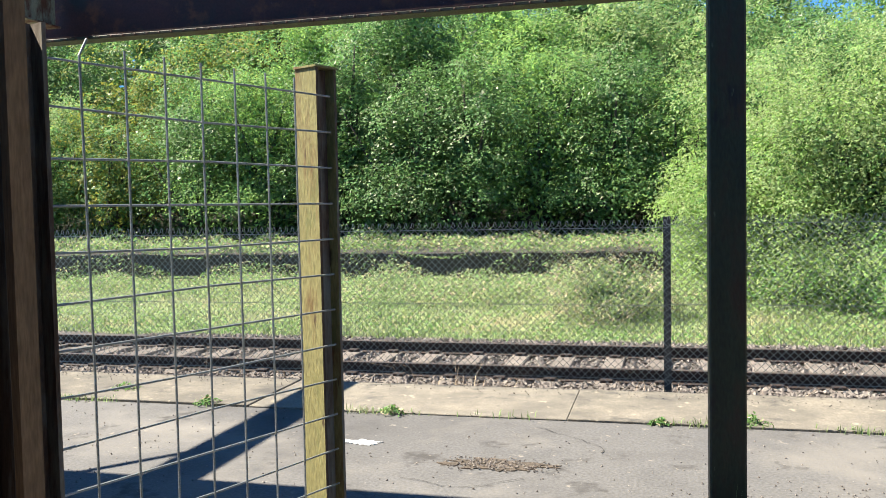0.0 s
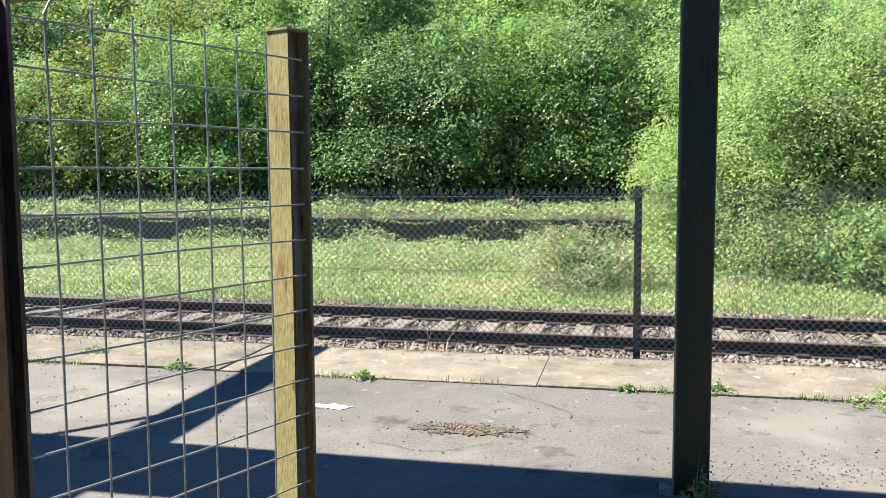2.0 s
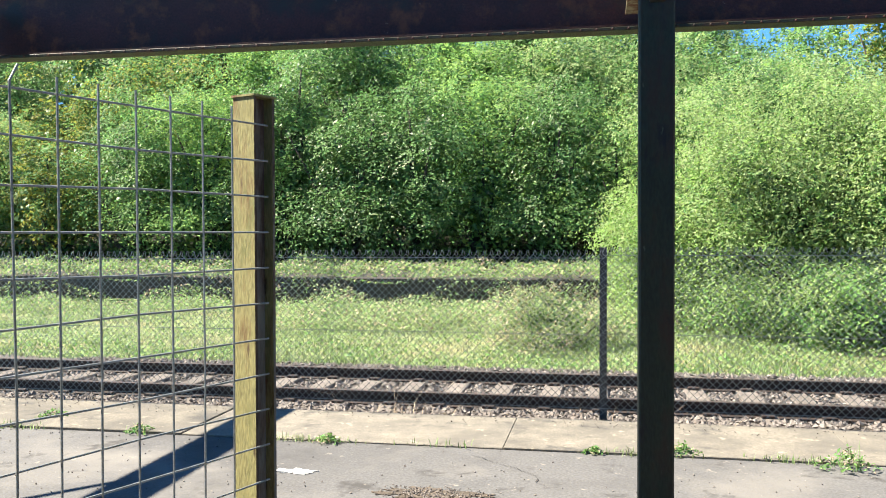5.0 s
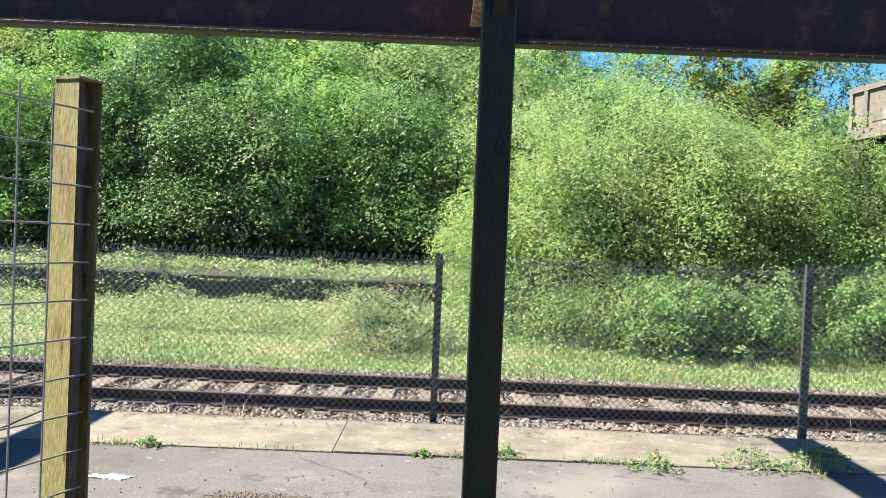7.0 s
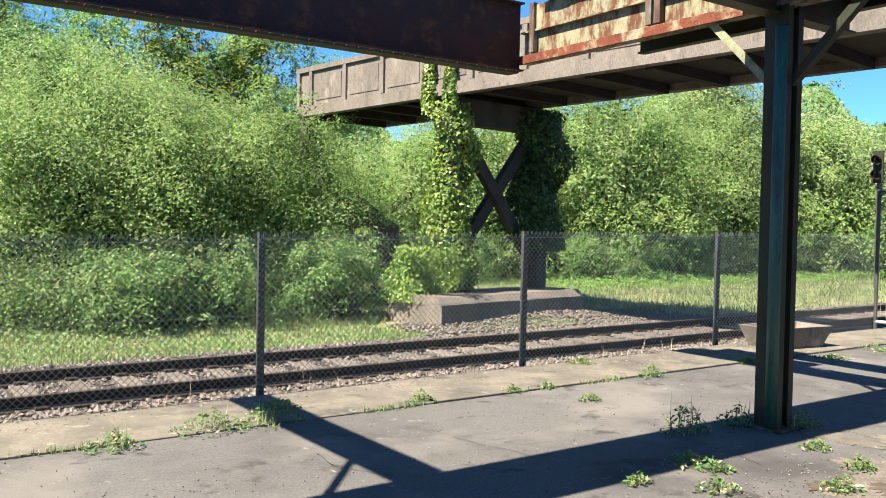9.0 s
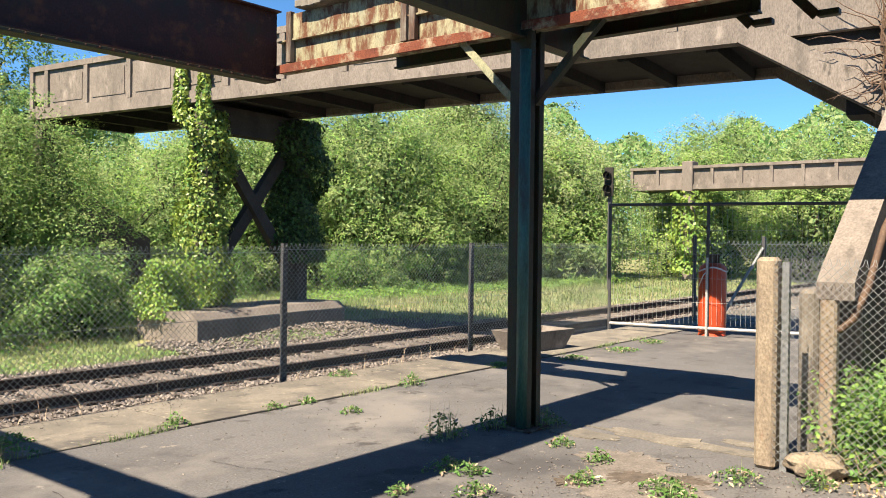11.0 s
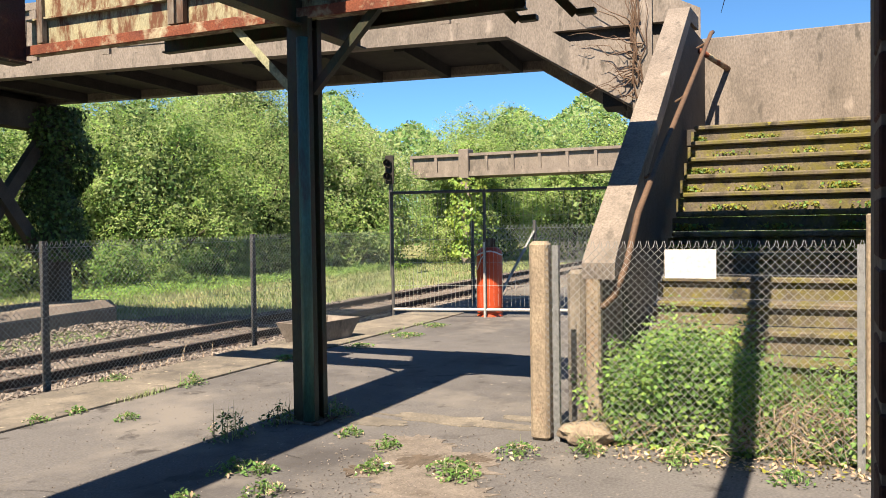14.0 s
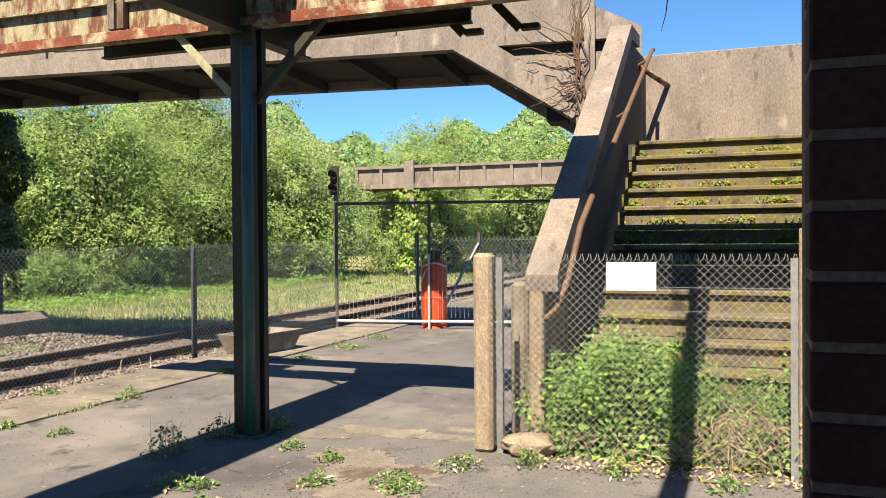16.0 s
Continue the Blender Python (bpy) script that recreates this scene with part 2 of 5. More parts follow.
SUNLIT_STRIP = material("sunlit_edge_tan", (0.26, 0.155, 0.08), (0.16, 0.095, 0.05), 0.8, scale=5, fine=60, bump=0.3, stretch=(2, 2, 0.3))
RAILPIPE = material("brown_tube", (0.128, 0.080, 0.051), (0.083, 0.051, 0.035), 0.7, 0.1, scale=6, fine=60, bump=0.2)
LICHEN = material("lichen_concrete", (0.28, 0.23, 0.165), (0.18, 0.145, 0.11), 0.92, scale=5, fine=70, bump=0.5, spots=(0.166, 0.074, 0.038), spot_scale=3, spot_at=0.63, stretch=(1, 1, 0.6))
GALVW = material("bright_galvanised", (0.422, 0.422, 0.410), (0.333, 0.333, 0.326), 0.5, 0.2, scale=9, fine=90, bump=0)
BARK = material("bark", (0.064, 0.051, 0.038), (0.038, 0.032, 0.026), 0.95, scale=8, fine=50, bump=0.5)

# ---- mesh helpers ----


def bm_box(bm, lo, hi, bevel=0.0):
    c = [(a + b) / 2 for a, b in zip(lo, hi)]
    s = [abs(b - a) for a, b in zip(lo, hi)]
    r = bmesh.ops.create_cube(bm, size=1.0, matrix=Matrix.LocRotScale(c, None, s))
    if bevel:
        es = list({e for v in r["verts"] for e in v.link_edges})
        bmesh.ops.bevel(bm, geom=es, offset=bevel, segments=1, affect="EDGES")
    return r["verts"]


def bm_prism(bm, poly, a, b, axis):
    """Extrude a 2D outline from a to b along an axis: x (poly is y, z), y (x, z) or z (x, y)."""
    def at(p, s):
        return {"x": (s, p[0], p[1]), "y": (p[0], s, p[1]), "z": (p[0], p[1], s)}[axis]
    v0 = [bm.verts.new(at(p, a)) for p in poly]
    v1 = [bm.verts.new(at(p, b)) for p in poly]
    n = len(poly)
    bm.faces.new(v0)
    bm.faces.new(v1[::-1])
    for i in range(n):
        bm.faces.new((v0[(i + 1) % n], v0[i], v1[i], v1[(i + 1) % n]))
    return v0 + v1


def bm_tube(bm, pts, rad, sides=8, cap=True):
    """A round bar along points; rad is one radius or one for each point."""
    rings = []
    for i, p in enumerate(pts):
        p = Vector(p)
        d = (Vector(pts[min(i + 1, len(pts) - 1)]) - Vector(pts[max(i - 1, 0)])).normalized()
        u = d.orthogonal().normalized() if i == 0 else (u - u.dot(d) * d).normalized()
        w = d.cross(u)
        r = rad[i] if isinstance(rad, (list, tuple)) else rad
        rings.append([bm.verts.new(p + r * (math.cos(2 * math.pi * k / sides) * u + math.sin(2 * math.pi * k / sides) * w)) for k in range(sides)])
    for a, b in zip(rings, rings[1:]):
        for k in range(sides):
            bm.faces.new((a[k], a[(k + 1) % sides], b[(k + 1) % sides], b[k]))
    if cap:
        bm.faces.new(rings[0][::-1])
        bm.faces.new(rings[-1])


def to_mesh(name, bm, mats, smooth=False):
    bmesh.ops.recalc_face_normals(bm, faces=bm.faces)
    me = bpy.data.meshes.new(name)
    bm.to_mesh(me)
    bm.free()
    for m in (mats if isinstance(mats, (list, tuple)) else [mats]):
        me.materials.append(m)
    if smooth:
        me.polygons.foreach_set("use_smooth", [True] * len(me.polygons))
    return me


def thing(name, label, category, group="", kind="", at=None):
    ob = tagged(new(name), label, category, group, kind)
    if at is not None:
        ob.matrix_world = at
    return ob


def part(name, bm, mat, parent, label="", smooth=False):
    ob = new(name, to_mesh(name, bm, mat, smooth))
    ob.parent = parent
    return tagged(ob, label)


def solid(name, bm, mat, label, category="", kind="", group="", smooth=False):
    return tagged(new(name, to_mesh(name, bm, mat, smooth)), label, category, group, kind)


def box_part(name, lo, hi, mat, parent, label="", bevel=0.004):
    bm = bmesh.new()
    bm_box(bm, lo, hi, bevel)
    return part(name, bm, mat, parent, label)


def raw_mesh(name, verts, faces, mats, mat_index=None):
    me = bpy.data.meshes.new(name)
    me.from_pydata(verts, [], faces)
    for m in (mats if isinstance(mats, (list, tuple)) else [mats]):
        me.materials.append(m)
    if mat_index is not None:
        me.polygons.foreach_set("material_index", mat_index)
    me.update()
    return me


def leaf_cloud(name, centres, normals, sizes, mats, rng, aspect=0.55, mat_w=None, tri=False, spray=None, jitter=None):
    """Many small folded leaves (two triangles each) at given centres, turned about given directions."""
    n = len(centres)
    t = rng.normal(size=(n, 3))
    nrm = normals + (jitter or (0.62 if tri else 0.55)) * rng.normal(size=(n, 3))
    nrm /= np.linalg.norm(nrm, axis=1, keepdims=True)
    t -= (t * nrm).sum(1, keepdims=True) * nrm
    t /= np.linalg.norm(t, axis=1, keepdims=True) + 1e-9
    b = np.cross(nrm, t)
    s = sizes[:, None]
    v = np.empty((n, 4, 3))
    v[:, 0] = centres - t * s
    v[:, 1] = centres + b * s * aspect + nrm * s * 0.18
    v[:, 2] = centres + t * s
    v[:, 3] = centres - b * s * aspect + nrm * s * 0.18
    f = np.arange(n * 4).reshape(n, 4)
    faces = np.concatenate([f[:, [0, 1, 2]], f[:, [0, 2, 3]]], 1).reshape(-1, 3)
    per = 2
    if tri:
        v = np.stack([centres - t * s * 0.8 + b * s * aspect * 0.9, centres - t * s * 0.6 - b * s * aspect * 0.9, centres + t * s], 1)
        faces, per = np.arange(n * 3).reshape(n, 3), 1
    idx = None
    if isinstance(mats, (list, tuple)) and len(mats) > 1:
        w = np.array(mat_w or [1] * len(mats), float)
        pick = rng.choice(len(mats), size=n, p=w / w.sum())
        if spray is not None:  # most leaves of a spray share one tint
            shared = rng.choice(len(mats), size=int(spray.max()) + 1, p=w / w.sum())[spray]
            pick = np.where(rng.random(n) < 0.72, shared, pick)
        idx = np.repeat(pick, per).tolist()
    me = bpy.data.meshes.new(name)
    me.vertices.add(v.shape[0] * v.shape[1])
    me.vertices.foreach_set("co", v.ravel())
    me.loops.add(len(faces) * 3)
    me.loops.foreach_set("vertex_index", faces.ravel())
    me.polygons.add(len(faces))
    me.polygons.foreach_set("loop_start", np.arange(0, len(faces) * 3, 3))
    for m in (mats if isinstance(mats, (list, tuple)) else [mats]):
        me.materials.append(m)
    if idx is not None:
        me.polygons.foreach_set("material_index", idx)
    me.update()
    me.validate()
    return me


def spray_points(rng, blobs, n, per=30, spread=0.24, under=0.5):
    """Leaves gathered into sprays on the upper outside of many clumps: centres, facing directions and the spray of each leaf."""
    bl = np.array(blobs)
    m = max(8, n // per)
    w = bl[:, 3] ** 2
    k = rng.choice(len(bl), size=m, p=w / w.sum())
    d = rng.normal(size=(m, 3))
    d /= np.linalg.norm(d, axis=1, keepdims=True)
    d[:, 2] = np.where((d[:, 2] < -0.05) & (rng.random(m) < under), -d[:, 2], d[:, 2])
    reach = 0.74 + 0.30 * rng.random(m) ** 0.7 + 0.35 * (rng.random(m) > 0.9) * rng.random(m)
    c = bl[k, :3] + d * (bl[k, 3] * reach)[:, None]
    r = bl[k, 3] * spread * (0.55 + 0.9 * rng.random(m))
    tilt = d + 0.35 * rng.normal(size=(m, 3)) + np.array([-0.25, -0.1, 0.75])
    tilt /= np.linalg.norm(tilt, axis=1, keepdims=True)
    sp = rng.integers(0, m, n)
    off = rng.normal(size=(n, 3))
    off -= 0.55 * (off * tilt[sp]).sum(1, keepdims=True) * tilt[sp]
    p = c[sp] + off * r[sp, None]
    p[:, 2] -= 0.25 * (off[:, 0] ** 2 + off[:, 1] ** 2) * r[sp]
    return p, tilt[sp], sp


RNG = np.random.default_rng(7)

# ---- ground, track bed and platform ----
EDGE_Y = 6.93      # front edge of the platform
RAIL_Z = -0.24     # rail heads
BED_Z = -0.42


def ground_z(x, y):
    """Height of the land: track bed, a rough meadow, the old platform's bank and the wooded slope."""
    z = BED_Z
    if y > 12.0:
        z += 0.012 * (y - 12.0) * (1 if x < 12 else 0.3)
    if y > 25.0:
        f = max(0.0, min(1.0, (30.0 - x) / 22.0))
        z += f * 0.42 * (y - 25.0) ** 0.9 if y < 60 else f * 0.42 * 35 ** 0.9
    if y > 11.9:
        z += 0.10 * noise.noise((x * 0.35, y * 0.35, 0.0)) + 0.03 * noise.noise((x * 1.7, y * 1.7, 3.0))
    return z


def axis_steps(lo, hi, near_lo, near_hi, step, far):
    out = [near_lo + step * i for i in range(int((near_hi - near_lo) / step) + 1)]
    s, v = step, near_lo
    while v > lo:
        s *= far
        v -= s
        out.insert(0, v)
    s, v = step, out[-1]
    while v < hi:
        s *= far
        v += s
        out.append(v)
    return out


gx = axis_steps(-1500, 1500, -30, 60, 1.2, 1.35)
gy = [-1500, -600, -200, -60, -20, -8] + [EDGE_Y - 0.4] + axis_steps(7.2, 1500, 7.2, 60, 0.8, 1.35)
verts = [(x, y, ground_z(x, y)) for y in gy for x in gx]
nx = len(gx)
faces, fm = [], []
for j in range(len(gy) - 1):
    for i in range(nx - 1):
        faces.append((j * nx + i, j * nx + i + 1, (j + 1) * nx + i + 1, (j + 1) * nx + i))
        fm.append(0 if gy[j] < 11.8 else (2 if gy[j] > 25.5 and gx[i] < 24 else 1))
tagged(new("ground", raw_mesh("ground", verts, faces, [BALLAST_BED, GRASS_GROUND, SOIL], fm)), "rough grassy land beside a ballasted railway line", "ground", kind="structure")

bm = bmesh.new()
bm_box(bm, (-30, -12, -0.6), (40, 5.932, 0.0))
platform = solid("platform", bm, ASPHALT, "worn grey asphalt platform surface with patches and cracks", "platform", "structure")
# edge slabs, each one a piece
xs = [-30.0]
while xs[-1] < 40:
    xs.append(xs[-1] + 2.35 + 0.25 * random.random())
shift = -0.77 - min(xs, key=lambda v: abs(v + 0.77))
edge_root = thing("platform_edge", "weathered pale concrete slabs along the platform edge", "kerb", kind="structure")
for a, b in zip(xs, xs[1:]):
    bm = bmesh.new()
    bm_box(bm, (a + shift + 0.002, 5.935, -0.55), (b + shift - 0.002, EDGE_Y + 0.02 * random.random(), 0.012 + 0.012 * random.random()), 0.005)
    part("slab", bm, SLAB, edge_root)

# ---- railway track ----
RAIL_Y = (9.22, 10.72)
track = thing("railway_track", "rusty steel rails on weathered sleepers in stone ballast", "railway track")
prof = [(-0.07, -0.155), (0.07, -0.155), (0.07, -0.14), (0.012, -0.12), (0.010, -0.045), (0.036, -0.035), (0.036, -0.004), (0.028, 0.0), (-0.028, 0.0), (-0.036, -0.004), (-0.036, -0.035), (-0.010, -0.045), (-0.012, -0.12), (-0.07, -0.14)]
for y in RAIL_Y:
    bm = bmesh.new()
    bm_prism(bm, [(y + p[0], RAIL_Z + p[1]) for p in prof], -60, 120, "x")
    rail = part("rail", bm, [RAIL, RAILTOP], track)
    for p in rail.data.polygons:
        if p.normal.z > 0.9 and p.center.z > RAIL_Z - 0.003:
            p.material_index = 1
SLEEPER_STEP = 0.576
bm = bmesh.new()
bm_box(bm, (-0.12, -1.25, -0.1), (0.12, 1.25, 0.05), 0.012)
sl_mesh = to_mesh("sleeper", bm, SLEEPER)
bm = bmesh.new()
bm_box(bm, (-0.07, -0.045, 0.05), (0.07, 0.045, 0.085), 0.008)
ch_mesh = to_mesh("chair", bm, RAIL)
for i in range(-30, 118):
    ob = new("sleeper", sl_mesh)
    ob.parent = track
    ob.matrix_world = pose(i * SLEEPER_STEP + 0.44 + 0.03 * random.random(), 9.97, RAIL_Z - 0.185, 0, 0, random.uniform(-1.2, 1.2))
    if -18 < i < 50:
        for q in (-0.85, -0.65, 0.65, 0.85):
            ck = new("rail_clip", ch_mesh)
            ck.parent = ob
            ck.location = (0, q, 0)
# ballast shoulders, flush with the sleepers between the rails and covering their ends outside
bm = bmesh.new()
bm_prism(bm, [(6.9, -0.6), (6.9, -0.40), (7.4, -0.385), (8.95, RAIL_Z - 0.150), (9.02, RAIL_Z - 0.185), (10.92, RAIL_Z - 0.185), (10.99, RAIL_Z - 0.150), (11.55, RAIL_Z - 0.155), (12.1, -0.43), (12.1, -0.6)], -60, 120, "x")
solid("ballast_bed", bm, BALLAST_BED, "packed stone ballast bed under the track", "ballast", "structure")
# ballast stones
def stones(n, x0, x1, rng, skip_rails=True):
    x = x0 + (x1 - x0) * rng.random(n) ** 1.0
    y = 7.0 + 5.0 * rng.random(n)
    z = np.interp(y, [6.9, 7.4, 8.95, 9.02, 10.92, 10.99, 11.55, 12.1], [-0.40, -0.385, RAIL_Z - 0.15, RAIL_Z - 0.185, RAIL_Z - 0.185, RAIL_Z - 0.15, RAIL_Z - 0.155, -0.43]) + 0.012 + 0.022 * rng.random(n)
    inside = (y > 8.98) & (y < 10.96)
    ph = ((x - 0.455) / SLEEPER_STEP + 0.5) % 1.0 - 0.5
    keep = ~(inside & (np.abs(ph) < 0.2) & (rng.random(n) < 0.93)) & (np.abs(y - RAIL_Y[0]) > 0.06) & (np.abs(y - RAIL_Y[1]) > 0.06)
    return np.stack([x, y, z], 1)[keep]


def stone_mesh(name, c, rng, size):
    n = len(c)
    base = np.array([(1, 0, 0), (-1, 0, 0), (0, 1, 0), (0, -1, 0), (0, 0, 1), (0, 0, -1)], float)
    f = np.array([(0, 2, 4), (2, 1, 4), (1, 3, 4), (3, 0, 4), (2, 0, 5), (1, 2, 5), (3, 1, 5), (0, 3, 5)])
    a = rng.random(n) * 6.28
    s = size * (0.6 + 0.8 * rng.random((n, 1, 1)))
    v = base[None] * s * (0.6 + 0.7 * rng.random((n, 6, 1))) * np.array([1, 0.85, 0.7])
    co, si = np.cos(a)[:, None], np.sin(a)[:, None]
    v = np.stack([v[..., 0] * co - v[..., 1] * si, v[..., 0] * si + v[..., 1] * co, v[..., 2] + 0.35 * v[..., 0]], -1) + c[:, None]
    faces = (f[None] + 6 * np.arange(n)[:, None, None]).reshape(-1, 3)
    return raw_mesh(name, v.reshape(-1, 3).tolist(), faces.tolist(), BALLAST)


tagged(new("ballast", stone_mesh("ballast", np.concatenate([stones(27000, -8, 14, RNG), stones(7000, 14, 36, RNG)]), RNG, 0.034)), "grey and brown crushed stone ballast along the track", "ballast", kind="stuff")

# ---- chain-link fences ----


def chain_link(parent, p0, p1, z0, z1, cell=0.062, r=0.0021, spikes=True, mat=None, lines=True):
    """Diamond mesh between two ends, as crossing wires with twisted spikes along the top."""
    p0, p1 = Vector((*p0, 0)), Vector((*p1, 0))
    L, Hh = (p1 - p0).length, z1 - z0
    u = (p1 - p0) / L
    nrm = Vector((-u.y, u.x, 0))
    V, Fc = [], []

    def bar(a, za, b, zb, off, rad):
        d = Vector((b - a, zb - za))
        q = Vector((-d.y, d.x)).normalized() * rad
        k = len(V)
        for (s, z) in ((a, za), (b, zb)):
            for w, o in ((1, -0.6), (-1, -0.6), (0, 1.0)):
                V.append(tuple(p0 + u * (s + q.x * w) + nrm * (off + o * rad) + Vector((0, 0, z + q.y * w))))
        Fc.extend([(k, k + 1, k + 4, k + 3), (k + 1, k + 2, k + 5, k + 4), (k + 2, k, k + 3, k + 5)])
    s = -Hh
    while s < L:
        for sg in (1, -1):
            a, b = (s, s + Hh) if sg > 0 else (s + Hh, s)
            za, zb = z0, z1
            lo, hi = max(0.0, min(a, b)), min(L, max(a, b))
            if hi - lo < 0.01:
                continue
            fz = lambda t: za + (t - a) / (b - a) * (zb - za)
            bar(lo, fz(lo), hi, fz(hi), 0.0025 * sg, r)
        s += cell
    if spikes:
        s = 0.0
        while s < L:
            bar(s, z1 - 0.005, s + 0.012, z1 + 0.038, 0, r * 1.25)
            bar(s + 0.03, z1 - 0.005, s + 0.02, z1 + 0.036, 0, r * 1.25)
            s += cell
    for z in ((z0 + 0.06, (z0 + z1) / 2, z1 - 0.03) if lines else ()):
        bar(0, z, L, z, 0.006, r * 1.2)
    ob = new("wire_mesh", raw_mesh("wire_mesh", V, Fc, mat or MESHWIRE))
    ob.parent = parent
    return tagged(ob, "grey wire diamond mesh")


FENCE_Y = 7.22
fence = thing("chain_link_fence", "low chain-link fence on dark steel posts along the platform edge", "fence")
fence_posts = [(-12.6, 1.36), (-9.5, 1.36), (-6.4, 1.37), (-3.2, 1.38), (-0.07, 1.40), (3.11, 1.43), (6.26, 1.47), (9.71, 1.49)]
for x, h in fence_posts:
    bm = bmesh.new()
    bm_prism(bm, [(x - 0.03, FENCE_Y - 0.02), (x + 0.03, FENCE_Y - 0.02), (x + 0.03, FENCE_Y - 0.012), (x - 0.022, FENCE_Y - 0.012), (x - 0.022, FENCE_Y + 0.03), (x - 0.03, FENCE_Y + 0.03)], -0.42, h + 0.02, "z")
    part("fence_post", bm, FENCEPOST, fence)
for (xa, ha), (xb, hb) in zip(fence_posts, fence_posts[1:]):
    chain_link(fence, (xa, FENCE_Y - 0.025), (xb, FENCE_Y - 0.025), 0.0, (ha + hb) / 2 - 0.03)

chain_link(fence, (9.71, FENCE_Y - 0.025), (13.32, 6.98), 0.0, 1.47)

# ---- canopy skeleton ----
POSTS = [(-5.6, 4.0), (0.17, 4.05), (5.96, 3.86)]
ARM_Z0, ARM_Z1 = 3.27, 3.64
FRONT_Y = 6.93


def girder(bm, a, b, z0, z1, along, at, fl=0.09, web=0.012, th=0.016):
    """An I-girder between a and b along x or y, centred on the other coordinate, as one welded outline."""
    o = [(-fl, z0), (fl, z0), (fl, z0 + th), (web, z0 + th), (web, z1 - th), (fl, z1 - th), (fl, z1), (-fl, z1), (-fl, z1 - th), (-web, z1 - th), (-web, z0 + th), (-fl, z0 + th)]
    bm_prism(bm, [(at + p[0], p[1]) for p in o], a, b, along)


def angle_bar(bm, a, b, side, w=0.035, t=0.005, leg=0.06):
    """An L-section bar between two points in a plane of constant x."""
    d = (b - a).normalized()
    q = Vector((0, -d.z, d.y))
    sec = [(-w, -t), (w, -t), (w, t), (-w + 2 * t, t), (-w + 2 * t, leg), (-w, leg)]
    vs = [[bm.verts.new(p + Vector((x, 0, 0)) + q * h * side) for x, h in sec] for p in (a, b)]
    n = len(sec)
    bm.faces.new(vs[0])
    bm.faces.new(vs[1][::-1])
    for k in range(n):
        bm.faces.new((vs[0][k], vs[0][(k + 1) % n], vs[1][(k + 1) % n], vs[1][k]))


canopy = thing("platform_canopy", "rusting steel skeleton of a platform canopy on dark green posts", "canopy")
bm = bmesh.new()
girder(bm, -11.0, 5.87, 3.18, 3.90, "x", FRONT_Y, 0.085)
front_girder = part("front_girder", bm, REDBEAM, canopy, "dark red girder with flaking paint")
bm = bmesh.new()
bm_box(bm, (-11, FRONT_Y - 0.088, 3.15), (5.80, FRONT_Y + 0.085, 3.177), 0.003)
part("flange_plate", bm, GREEN, front_girder, "green riveted flange plate")
bm = bmesh.new()
for i in range(118):
    x = -9.0 + i * 0.125
    bmesh.ops.create_icosphere(bm, subdivisions=1, radius=0.011, matrix=Matrix.Translation((x, FRONT_Y - 0.088, 3.163)))
tagged(part("rivets", bm, REDBEAM, front_girder), kind="stuff")
